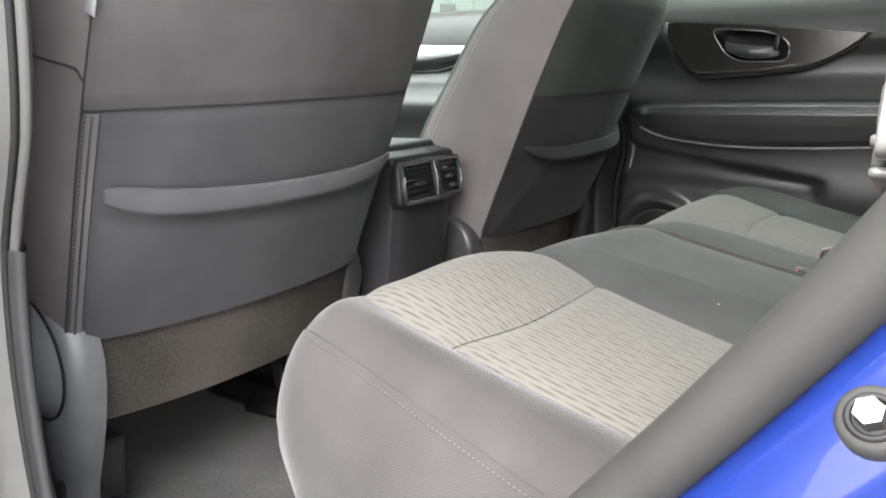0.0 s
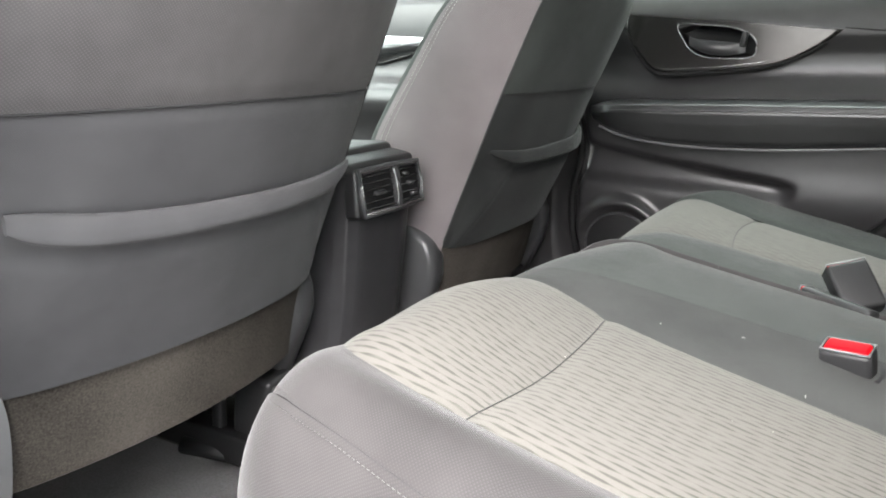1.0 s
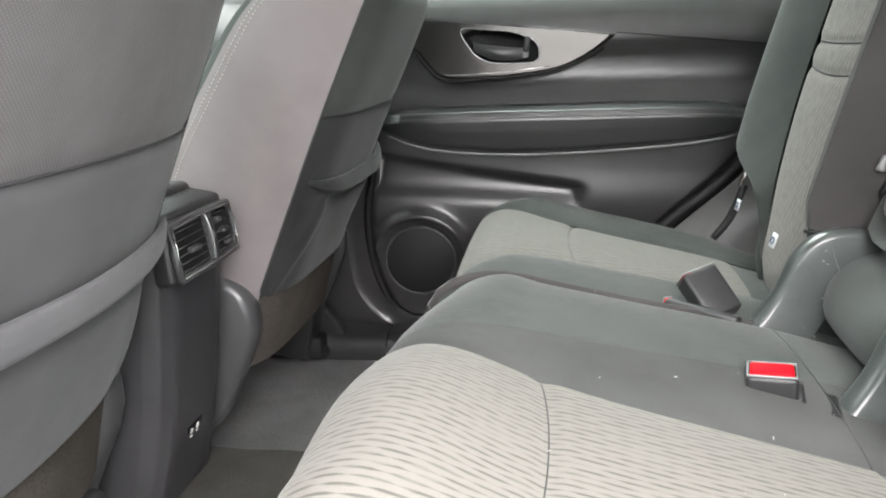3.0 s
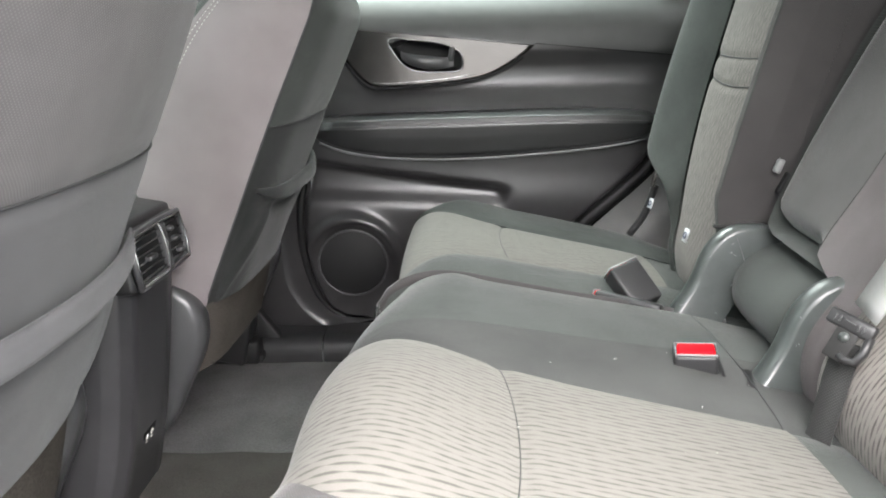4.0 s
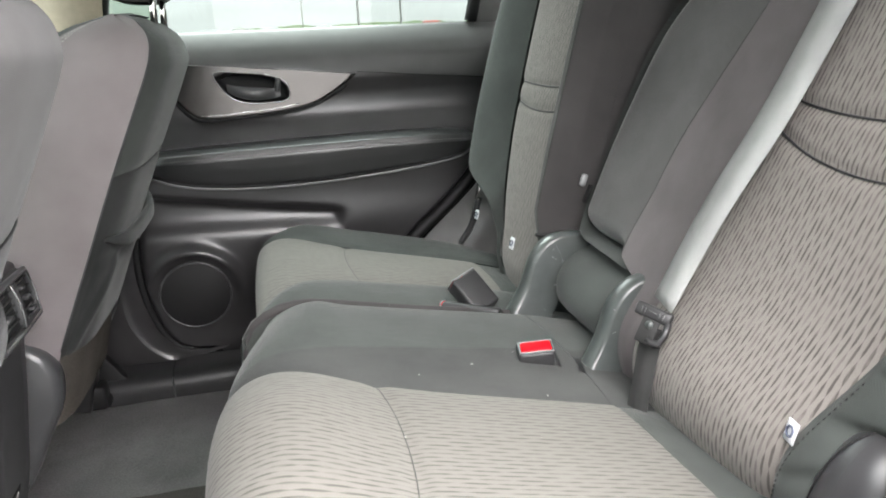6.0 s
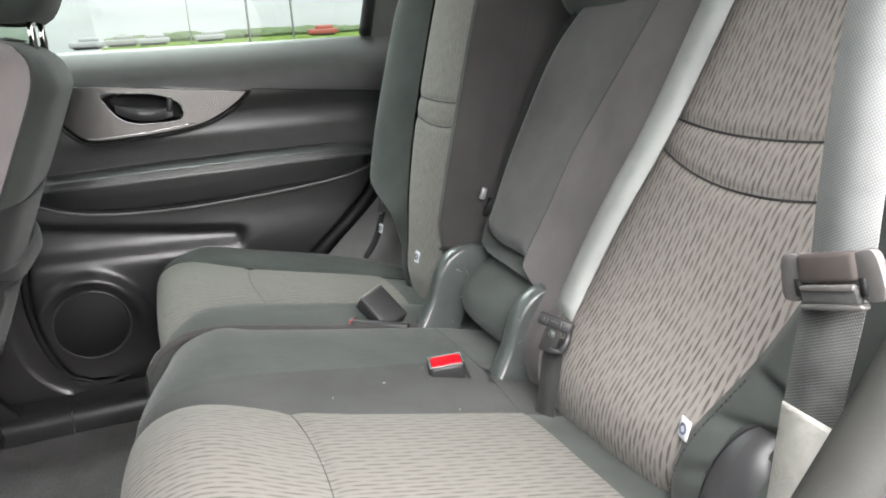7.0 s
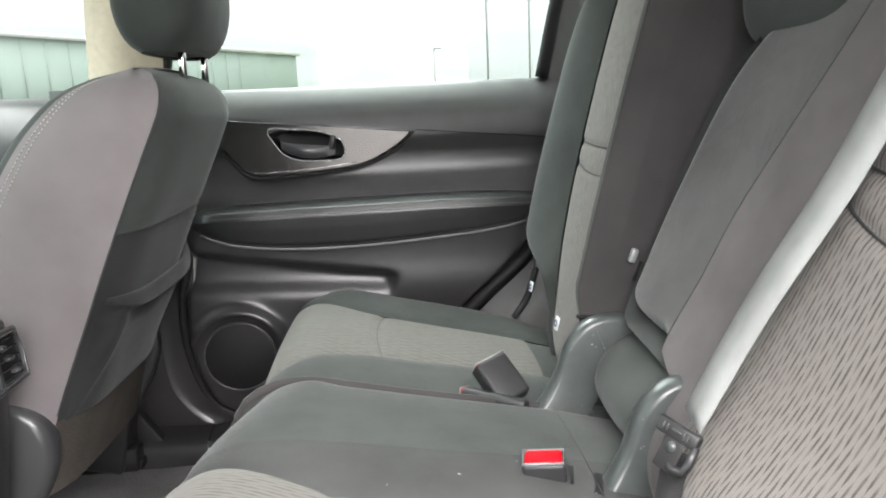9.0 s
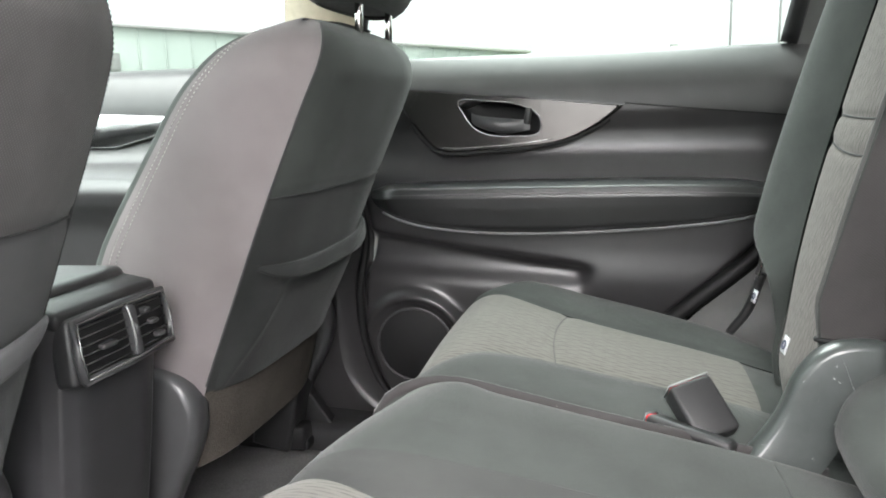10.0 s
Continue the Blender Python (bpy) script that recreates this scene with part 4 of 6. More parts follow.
def back_patch(front, ya, yb, crown, ends=(True, True), hollow=0.0, seams=()):
    def P(u, v):
        z = u
        a, b = ya(z), yb(z)
        y = a + (b - a) * v
        h = crown * (1 - (2 * v - 1) ** 2) - hollow
        if ends[0]:
            h += groove(y - a, 0.008, 0.006)
        if ends[1]:
            h += groove(b - y, 0.008, 0.006)
        for s in seams:
            h += groove(z - s(v), 0.006, 0.004)
        return front(z) - h, y, z

    return P


def slab_back(name, parent, front, ya, yb, zs, thick, material):
    """The rear, sides and top that close a seat back."""
    n = len(zs)

    def P(u, v):
        z = zs[u]
        a, b, x = ya(z), yb(z), front(z)
        path = [(x + 0.004, a), (x + thick * 0.5, a - 0.004), (x + thick, a + 0.03), (x + thick, b - 0.03), (x + thick * 0.5, b + 0.004), (x + 0.004, b)]
        return path[v][0], path[v][1], z

    return part(name, surf(P, list(range(n)), list(range(6))), material, parent)


def rear_backs():
    b = thing("rear_seat_back_wide", "wide rear seat back, dashed grey insert between charcoal bolsters", "seat back", "rear seat backs")
    near = table([(0.26, 0.45), (0.36, 0.40), (0.45, 0.375), (0.6, 0.36), (0.85, 0.37), (0.96, 0.42)])
    i0 = table([(0.26, 0.545), (0.34, 0.53), (0.416, 0.512), (0.48, 0.487), (0.56, 0.462), (0.64, 0.445), (0.8, 0.43), (0.96, 0.43)])
    i1 = table([(0.26, 0.80), (0.33, 0.80), (0.45, 0.785), (0.6, 0.745), (0.8, 0.70), (0.96, 0.68)])
    far = table([(0.26, 0.86), (0.446, 0.862), (0.452, 1.03), (0.463, 1.06), (0.50, 1.08), (0.62, 1.085), (0.68, 1.08), (0.75, 1.06), (0.80, 1.02), (0.83, 0.97), (0.9, 0.9), (0.96, 0.80)])
    zs = sorted(set(span(0.26, 0.96, 64) + [0.446, 0.452]))
    s1, s2 = (lambda v: 0.668 + 0.006 * (2 * v - 1) ** 2 * 2), (lambda v: 0.617 + 0.022 * abs(2 * v - 0.75) ** 2)
    pad = back_patch(NEAR_BACK, near, i0, 0.012, (False, True))

    def wrinkled(u, v):
        """The outer bolster, with slack folds where it meets the hinge."""
        x, y, z = pad(u, v)
        for z0, slope, deep in ((0.470, 0.2, 0.016), (0.442, -0.15, 0.013), (0.415, -0.5, 0.008)):
            x += deep * math.exp(-(((z - z0 - slope * (y - 0.43)) / 0.0075) ** 2)) * (1 - v ** 3)
        return x, y, z

    part("bolster", surf(wrinkled, span(0.26, 0.36, 12) + span(0.36, 0.5, 60)[1:] + span(0.5, 0.96, 36)[1:], span(0, 1, 24)), CLOTH, b)
    part("stitching", stitches([Vector(pad(z, 0.9)) + Vector((-0.001, 0, 0)) for z in span(0.28, 0.47, 14)], 0.006, 0.0006, (0, 0, 0)), SEAM, b)
    Q = back_patch(NEAR_BACK, i0, i1, 0.008, (True, True), 0.0, (s1, s2))
    ins = part("insert", surf(Q, span(0.26, 0.96, 150), span(0, 1, 30)), INSERT_BACK, b, "brownish grey cloth insert woven with slanted dashes")
    for s in (s1, s2):
        part("seam", tube([Vector(Q(s(v), v)) + Vector((-0.0012, 0, 0)) for v in span(0, 1, 24)], 0.0013, 5), SEAM, ins)
    fold = table([(0.26, 0.84), (0.44, 0.85), (0.462, 0.912), (0.557, 0.906), (0.62, 0.893), (0.69, 0.864), (0.8, 0.815), (0.96, 0.75)])
    crease = lambda z: min(fold(z), far(z) - 0.004)
    part("side_strip", surf(back_patch(NEAR_BACK, i1, crease, 0.0, (True, False)), zs, span(0, 1, 12)), MAUVE_LIT, b, "charcoal cloth strip beside the insert, in a lit mauve-grey tone")
    flat = back_patch(NEAR_BACK, crease, far, 0.0, (False, False))

    def padded(u, v):
        """The centre pad swells and rolls under along its lower and outer edges."""
        x, y, z = flat(u, v)
        swell = 0.010 * math.sin(math.pi * min(1, max(0, (z - 0.45) / 0.2))) * math.sin(math.pi * v)
        under = 0.045 * max(0, (0.497 - z) / 0.046) ** 2 if z > 0.45 else 0.045
        side = 0.03 * max(0, (v - 0.86) / 0.14) ** 2
        return x - swell + min(0.05, under) * min(1, v * 6) + side, y, z

    part("centre_panel", surf(padded, sorted(set(zs + span(0.448, 0.53, 24))), span(0, 1, 28)), PAD_LIT, b, "charcoal cloth centre pad in a lit mauve-grey tone")
    part("seam", tube([Vector((NEAR_BACK(z) - 0.0002, crease(z), z)) for z in span(0.466, 0.95, 30)], 0.0007, 5), SEAM, b)
    part("pad_edge", tube([Vector(padded(z, 1.0)) + Vector((0.004, 0.002, 0)) for z in span(0.456, 0.60, 24)], 0.006, 8), BLACK, b, "dark plastic edge of the centre pad")
    slab_back("back_shell", b, NEAR_BACK, near, far, zs, 0.14, CLOTH)
    cap = surf(lambda u, v: (NEAR_BACK(0.96) + 0.14 * v, 0.42 + (0.74 - 0.42) * u, 0.96 + 0.012 * math.sin(math.pi * v)), span(0, 1, 14), span(0, 1, 8))
    part("top_edge", cap, CLOTH, b)
    hr = thing("rear_headrest", "charcoal cloth headrest low on the rear seat back", "headrest")
    headrest(hr, Vector((0.185, 0.955, 0.797)), 0.125, 0.15)

    f = thing("rear_seat_back_narrow", "upright rear seat back with grey dashed insert and deep bolsters", "seat back", "rear seat backs")
    y0, y1 = table([(0.26, 1.125), (0.44, 1.115), (0.96, 1.115)]), table([(0.26, 1.14), (0.42, 1.14), (0.52, 1.152), (0.6, 1.165), (0.96, 1.178)])
    y2, y3 = table([(0.26, 1.33), (0.42, 1.37), (0.6, 1.415), (0.96, 1.43)]), table([(0.26, 1.345), (0.42, 1.385), (0.45, 1.42), (0.47, 1.52), (0.5, 1.60), (0.8, 1.60), (0.9, 1.56), (0.96, 1.48)])
    zf = span(0.26, 0.96, 60)
    t1, t2 = (lambda v: 0.665 + 0.004 * (2 * v - 1) ** 2), (lambda v: 0.622 + 0.012 * (2 * v - 1) ** 2)

    def ridge(side):
        def P(u, v):
            k = v if side > 0 else 1 - v
            a, c = (y0, y1) if side < 0 else (y2, y3)
            y = a(u) + (c(u) - a(u)) * v
            # the bolster rises out of the insert, then rounds over its edge
            h = 0.038 * math.sin(min(1, k * 1.5) * math.pi / 2) - 0.05 * max(0, (k - 0.6) / 0.4) ** 2.5
            low = min(1, max(0.15, (u - 0.36) / 0.12))
            return FAR_BACK(u) + 0.036 - h * low, y, u

        return P

    edge_in = ridge(-1)
    part("inner_bolster", surf(lambda u, v: edge_in(u, 0.6 + 0.4 * v), zf, span(0, 1, 12)), CLOTH, f)
    part("inner_base", surf(lambda u, v: edge_in(u, 0.6 * v), span(0.26, 0.44, 14), span(0, 1, 12)), CLOTH, f)
    part("side_gusset", surf(lambda u, v: edge_in(u, 0.25 * v), span(0.44, 0.96, 48), span(0, 1, 10)), BENCH_SIDE, f, "dark mauve-grey cloth gusset along the bolster")
    # The crest's paler cloth paints the window's highlight along the bolster.
    part("bolster_crest", surf(lambda u, v: edge_in(u, 0.25 + 0.35 * v), span(0.44, 0.96, 48), span(0, 1, 10)), PAD_LIT, f, "cloth crest of the bolster, its paler tone standing for window light")
    part("gusset_piping", tube([Vector(edge_in(z, 0.25)) + Vector((-0.0006, 0, 0)) for z in span(0.44, 0.95, 40)], 0.0013, 6), CLOTH, f)
    part("gusset_hem", tube([Vector(edge_in(0.44, v)) + Vector((-0.001, 0, 0)) for v in span(0, 0.6, 10)] , 0.003, 6), BLACK, f)
    part("outer_bolster", surf(ridge(1), zf, span(0, 1, 18)), CLOTH, f)
    Q = back_patch(lambda z: FAR_BACK(z) + 0.036, y1, y2, 0.004, (True, True), 0.0, (t1, t2))
    ins = part("insert", surf(Q, span(0.26, 0.96, 120), span(0, 1, 20)), INSERT_BACK, f, "grey cloth insert woven with dashes")
    for s in (t1, t2):
        part("seam", tube([Vector(Q(s(v), v)) + Vector((-0.001, 0, 0)) for v in span(0, 1, 16)], 0.0013, 5), SEAM, ins)

    def sidef(u, v):
        return FAR_BACK(u) + 0.045 + 0.15 * v, y0(u) - 0.004 * math.sin(math.pi * v), u

    side = part("side_panel", surf(sidef, span(0.44, 0.96, 40), span(0, 1, 12)), BENCH_SIDE, f, "dark mauve-grey cloth side")
    part("stitching", stitches([Vector(sidef(z, 0.28)) for z in span(0.45, 0.95, 12)], 0.006, 0.0007, (0, -0.001, 0)), SEAM, side)
    slab_back("back_shell", f, lambda z: FAR_BACK(z) + 0.04, lambda z: y0(z) + 0.003, lambda z: y3(z), zf, 0.13, CLOTH)
    hr2 = thing("rear_headrest", "charcoal cloth headrest on the upright rear seat back", "headrest")
    headrest(hr2, Vector((0.14, 1.33, 0.99)), 0.12, 0.13)


def headrest(parent, at, half, high, deep=0.045, gap=0.06):
    """A rounded headrest pad with its two steel posts."""

    def P(u, v):
        a, t = u, v
        w = half * (1 - 0.25 * t**3)
        c, s = math.cos(a), math.sin(a)
        pw = lambda q: math.copysign(abs(q) ** 0.6, q)
        k = math.sin(math.pi * min(1, max(0, (t * 0.96 + 0.02)))) ** 0.28
        return at.x + deep * pw(c) * k + 0.01 * t - (deep - 0.045), at.y + w * pw(s) * (0.55 + 0.45 * k), at.z + high * t

    bm = surf(P, span(0, 2 * math.pi, 33), span(0, 1, 20))
    part("pad", bm, CLOTH, parent)
    base = surf(lambda u, v: (at.x - deep + 0.045 + deep * 0.62 * v * math.cos(u), at.y + half * 0.75 * v * math.sin(u), at.z - 0.0 + 0.006 * v), span(0, 2 * math.pi, 33), span(0.01, 1, 5), flip=True)
    part("underside", base, CLOTH, parent)
    for dy in (-gap, gap):
        part("post", tube([(at.x - 0.004, at.y + dy, at.z - 0.06), (at.x, at.y + dy, at.z + 0.03)], 0.006, 10), STEEL, parent)


# ---- front seats ----
REAR_X = table([(0.20, -0.835), (0.32, -0.785), (0.45, -0.728), (0.585, -0.668), (0.70, -0.615), (0.745, -0.597), (0.777, -0.596), (0.80, -0.615), (0.812, -0.645)])
FRONT_X = table([(0.20, -1.02), (0.35, -0.99), (0.507, -0.923), (0.553, -0.896), (0.65, -0.83), (0.70, -0.797), (0.745, -0.762), (0.777, -0.73), (0.80, -0.69), (0.812, -0.655)])
WIDE = table([(0.20, 0.225), (0.32, 0.232), (0.45, 0.236), (0.585, 0.238), (0.70, 0.236), (0.735, 0.229), (0.777, 0.206), (0.80, 0.165), (0.812, 0.12)])


def front_seat(name, yc, flip, dx, dz, label):
    """One front seat seen from behind. flip is +1 where its inner side lies towards -y."""
    s = thing(name, label, "car seat", "front seats")
    # Both seats wear one cloth; darker tones here paint shade on the far one.
    upper_cloth, lower_cloth, outer_cloth = (SEATBACK, POCKET, FRONT_SIDE_LIT) if dz else (CLOTH, POCKET_SHADED, CLOTH)

    def ring(z, sgn):
        xr, xf, w = REAR_X(z - dz) + dx, FRONT_X(z - dz) + dx, WIDE(z - dz) + (0.01 if dz else 0.0)
        bulge = 0.045 * min(1, (0.82 + dz - z) / 0.1 + 0.2)
        half = [(xr + bulge, 0.0), (xr + bulge * 0.9, 0.35 * w), (xr + bulge * 0.55, 0.72 * w), (xr, 0.985 * w), (xr - 0.012, 1.0 * w), (xr * 0.65 + xf * 0.35, w + 0.016), (xr * 0.3 + xf * 0.7, w + 0.016), (xf + 0.01, 1.0 * w), (xf - 0.006, 0.9 * w), (xf + 0.03, 0.6 * w), (xf + 0.03, 0.0)]
        if not dz:
            # the far seat turns in flat at its inner seam and rolls round at its outer edge
            c = bulge * 0.7
            half[:4] = [(xr + c, 0.0), (xr + c * 0.95, 0.35 * w), (xr + c * 0.3, 0.72 * w), (xr - 0.034, 0.975 * w)] if sgn == -flip else [(xr + c, 0.0), (xr + c * 0.95, 0.35 * w), (xr + c * 0.75, 0.72 * w), (xr, 0.985 * w)]
            if sgn == -flip:
                half[4] = (xr - 0.05, 1.0 * w)
        return half

    def pt(z, k, sgn):
        h = ring(z, sgn)
        i = min(int(k), len(h) - 2)
        p0, p1, p2, p3 = h[max(i - 1, 0)], h[i], h[i + 1], h[min(i + 2, len(h) - 1)]
        if i == 0:
            p0 = (h[1][0], -h[1][1])
        t = k - i
        if i in (3,):
            c = [p1[j] + (p2[j] - p1[j]) * t for j in (0, 1)]
        else:
            c = [0.5 * (2 * p1[j] + (p2[j] - p0[j]) * t + (2 * p0[j] - 5 * p1[j] + 4 * p2[j] - p3[j]) * t**2 + (3 * p1[j] - p0[j] - 3 * p2[j] + p3[j]) * t**3) for j in (0, 1)]
        return c[0], yc + sgn * c[1], z

    def rear(z, w):
        """Rear face, w from -1 to 1 across."""
        return pt(z, 3.0 * abs(w), 1 if w >= 0 else -1)

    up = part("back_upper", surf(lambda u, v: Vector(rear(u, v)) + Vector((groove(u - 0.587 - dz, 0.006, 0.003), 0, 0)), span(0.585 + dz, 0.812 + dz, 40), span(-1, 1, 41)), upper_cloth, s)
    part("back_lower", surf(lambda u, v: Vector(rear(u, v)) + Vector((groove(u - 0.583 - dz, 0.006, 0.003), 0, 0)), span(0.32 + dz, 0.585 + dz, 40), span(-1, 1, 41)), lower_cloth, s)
    part("seam", tube([Vector(rear(0.585 + dz, w)) + Vector((-0.001, 0, 0)) for w in span(-1, 1, 40)], 0.0012, 5), SEAM, up)
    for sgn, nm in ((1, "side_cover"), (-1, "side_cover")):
        # Sides that face the light, the near outer one too, take the lifted tone.
        part(nm, surf(lambda u, v: pt(u, v, sgn), span(0.29 + dz, 0.812 + dz, 60), span(3.0, 7.0, 24)), *((outer_cloth, s, "grey cloth outer side") if sgn == -flip else (FRONT_SIDE_LIT, s, "cloth seat side, its pale mauve-grey standing for doorway light")))
        if sgn == -flip and dz:
            part("side_seam", tube([Vector(pt(0.612 + dz + 0.05 * t, 3.1 + 3.6 * t, sgn)) for t in span(0, 1, 30)], 0.0016, 6), SEAM, s)
        edge = [Vector(pt(z, 3.1, sgn)) for z in span(0.33 + dz, 0.797 + dz, 40)]
        part("piping", tube(edge, 0.0014, 6), SEAM, s)
        if sgn == flip:
            for off in (3.0, 3.26):
                part("seam_stitching", stitches([Vector(pt(z, off, sgn)) + Vector((0.0004, sgn * 0.0006, 0)) for z in span(0.33 + dz, 0.79 + dz, 50)], 0.0045, 0.0006, (0, 0, 0)), THREAD if off > 3.1 else SEAM, s)
        for row in (6.4, 6.62):
            part("stitching", stitches([Vector(pt(z, row, sgn)) + Vector((0, sgn * 0.0015, 0)) for z in span(0.45 + dz, 0.795 + dz, 40)], 0.006, 0.0006, (0, 0, 0)), PALE_THREAD, s)
    part("front_face", surf(lambda u, v: pt(u, 10 - 1.5 * abs(v), 1 if v >= 0 else -1), span(0.27 + dz, 0.812 + dz, 40), span(-2, 2, 21)), CLOTH, s)
    part("top_cap", surf(lambda u, v: (lambda a: (a[0] * (1 - u) + (dx - 0.645) * u, a[1] * (1 - u) + yc * u, 0.812 + dz + 0.006 * u))(pt(0.812 + dz, 10 * (1 - abs(v)), 1 if v >= 0 else -1)), span(0, 1, 8), span(-1, 1, 40)), CLOTH, s)
    # map pocket: a slack bag of cloth with a rolled hem

    def hem(w):
        return 0.474 + dz - 0.004 * w * flip + 0.03 * abs(w) ** 3

    def bag(u, v):
        w = v
        z = 0.318 + dz + (hem(w) - 0.318 - dz) * u
        x, y, zz = rear(z, w)
        slack = (0.004 + (0.006 if dz else 0.005) * u**2) * (1 - abs(w) ** 4)
        slack -= 0.007 * math.exp(-(((u - 0.86) / 0.07) ** 2)) * (1 - abs(w) ** 4)
        fold = 0.004 * math.sin(9 * w + 4 * u) * u * (1 - u) * 2 + 0.011 * math.exp(-(((w * flip - 0.72 + 0.35 * (u - 0.5)) / 0.045) ** 2)) * (1 - u) ** 0.7 * u**0.3
        return x + slack + fold + 0.002, y, zz

    lo, hi = (-0.885, 0.93) if flip > 0 else (-0.93, 0.885)
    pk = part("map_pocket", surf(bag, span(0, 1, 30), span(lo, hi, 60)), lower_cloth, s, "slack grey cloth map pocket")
    cord = [Vector(bag(1.0, w)) + Vector((0.0008, 0, 0.004)) for w in span(lo + 0.02, hi - 0.02, 50)]
    wide = span(-0.985, 0.985, 50)

    def roll(u, v):
        """A soft flattened roll of cloth along the pocket's mouth."""
        k = 1 - abs(wide[u]) ** (9 - 5 * wide[u] * flip)
        return cord[u] + Vector((0.002 + (0.002 + 0.004 * k) * math.copysign(abs(math.cos(v)) ** 0.6, math.cos(v)), 0, (0.005 - 0.002 * wide[u] * flip + 0.0085 * k) * math.copysign(abs(math.sin(v)) ** 0.7, math.sin(v)) - 0.004))

    part("hem", surf(roll, list(range(50)), span(0, 2 * math.pi, 17), flip=True), lower_cloth, pk)
    # carpet skirt

    def skirt(u, v):
        x, y, z = rear(0.322 + dz, v)
        b = 0.12
        return x - 0.55 * b * u * 0.5 - 0.004, y, z - b * u

    part("skirt", surf(skirt, span(0, 1, 12), span(-0.98, 0.98, 40), flip=True), SKIRT, s, "brown-grey carpet skirt hanging below the back")
    # zip strip down the outer edge of the pocket panel, and a side airbag tag
    o = -flip
    zip_at = lambda z, w: Vector(rear(z, o * w)) + Vector((0.0015, 0, 0))
    strip_bm = surf(lambda u, v: zip_at(u, v), span(0.325 + dz, 0.582 + dz, 24), [0.905, 0.925, 0.95, 0.985])
    zp = part("zip_strip", strip_bm, CLOTH_SIDE, s, "narrow grey zip strip with stitched edges")
    part("zip", tube([zip_at(z, 0.945) + Vector((0.0006, 0, 0)) for z in span(0.33 + dz, 0.58 + dz, 30)], 0.0014, 6), SHELL, zp)
    for w in (0.905, 0.985):
        part("stitching", stitches([zip_at(z, w) for z in span(0.345 + dz, 0.58 + dz, 20)], 0.005, 0.0007, (0.001, 0, 0)), SEAM, zp)
    t0 = Vector(pt(0.695 + dz, 3.25, o))
    if dz:
        part("airbag_tag", rbox((0.016, 0.002, 0.05), Matrix.Translation(t0 + Vector((0.004, o * 0.004, 0))) @ pose(0, 0, 0, 0, 24, 0), 0.0006, 1), TAG, s, "small white cloth tag in the side seam")
    # recliner cover and seat frame
    for sgn in (1, -1):
        out = [(p.x, p.z) for p in smooth_line([(-1.35, 0, 0.27), (-1.1, 0, 0.31), (-0.93, 0, 0.35), (-0.86, 0, 0.365), (-0.805, 0, 0.345), (-0.782, 0, 0.30), (-0.79, 0, 0.25), (-0.82, 0, 0.19), (-0.85, 0, 0.13), (-0.885, 0, 0.10), (-0.95, 0, 0.10), (-1.35, 0, 0.14)], 40)]
        tucked = sgn == -flip and dz
        cov = prism([(x + dx, z + dz) for x, z in out], 0.045, "y", yc + sgn * (0.215 if tucked else 0.238) - 0.0225, 0.013)
        cover = part("recliner_cover", cov, SHELL, s, "smooth grey plastic recliner cover")
        if tucked:
            # a moulded shield runs down into the rail cover; a shallow dome caps the hinge
            xs = table([(0.05, -0.880), (0.13, -0.868), (0.17, -0.852), (0.24, -0.826), (0.31, -0.812), (0.35, -0.820), (0.378, -0.842), (0.392, -0.875), (0.396, -0.91)])

            def shield(u, v):
                a = math.pi / 2 * v
                inset = 0.02 * max(0, (0.24 - u) / 0.1) if u < 0.24 else 0.0
                return xs(u) - 0.075 * (1 - math.cos(a) ** 0.7), yc + sgn * (0.208 + (0.056 - min(0.02, inset)) * math.sin(a) ** 0.8), u

            part("rear_shield", surf(shield, span(0.05, 0.396, 44), span(0, 1, 18), flip=sgn > 0), SHELL_LIT, cover, "satin plastic shield behind the hinge, in a lit grey")
            disc = lambda u, v: (-0.885 + 0.078 * v * math.cos(u), yc + sgn * (0.260 + 0.032 * (1 - v**3)), 0.318 + 0.076 * v * math.sin(u))
            part("dome", surf(disc, span(0, 2 * math.pi, 44), span(0.001, 1, 14), flip=sgn < 0), SHELL_LIT, cover, "domed satin hinge cap in a lit grey")
            part("groove", tube([(-0.885 + 0.079 * math.cos(u), yc + sgn * 0.260, 0.318 + 0.077 * math.sin(u)) for u in span(0, 2 * math.pi, 44)], 0.0018, 6), BLACK, cover)
        elif sgn == -flip:
            part("pivot_cap", tube([(-0.86 + dx, yc + sgn * 0.25, 0.285 + dz), (-0.86 + dx, yc + sgn * 0.266, 0.285 + dz)], 0.028, 20), SHELL, cover)
    cush = rbox((0.50, 0.48, 0.13), pose(-1.13 + dx, yc, 0.255, 0, -6, 0), 0.05, 4)
    part("cushion", cush, CLOTH, s)
    part("frame", rbox((0.34, 0.40, 0.04), pose(-1.17, yc, 0.185), 0.008), BLACK, s)
    for sgn in (1, -1):
        if sgn == -flip or dz:
            part("rail", rbox((0.52, 0.045, 0.05), pose(-1.09, yc + sgn * 0.19, FLOOR + 0.035), 0.006), BLACK, s)
        if sgn == -flip:
            part("rail_foot", rbox((0.08, 0.085, 0.14), pose(-0.885 + dx, yc + sgn * 0.2, FLOOR + 0.085, 0, 12, 0), 0.008), PLASTIC, s)
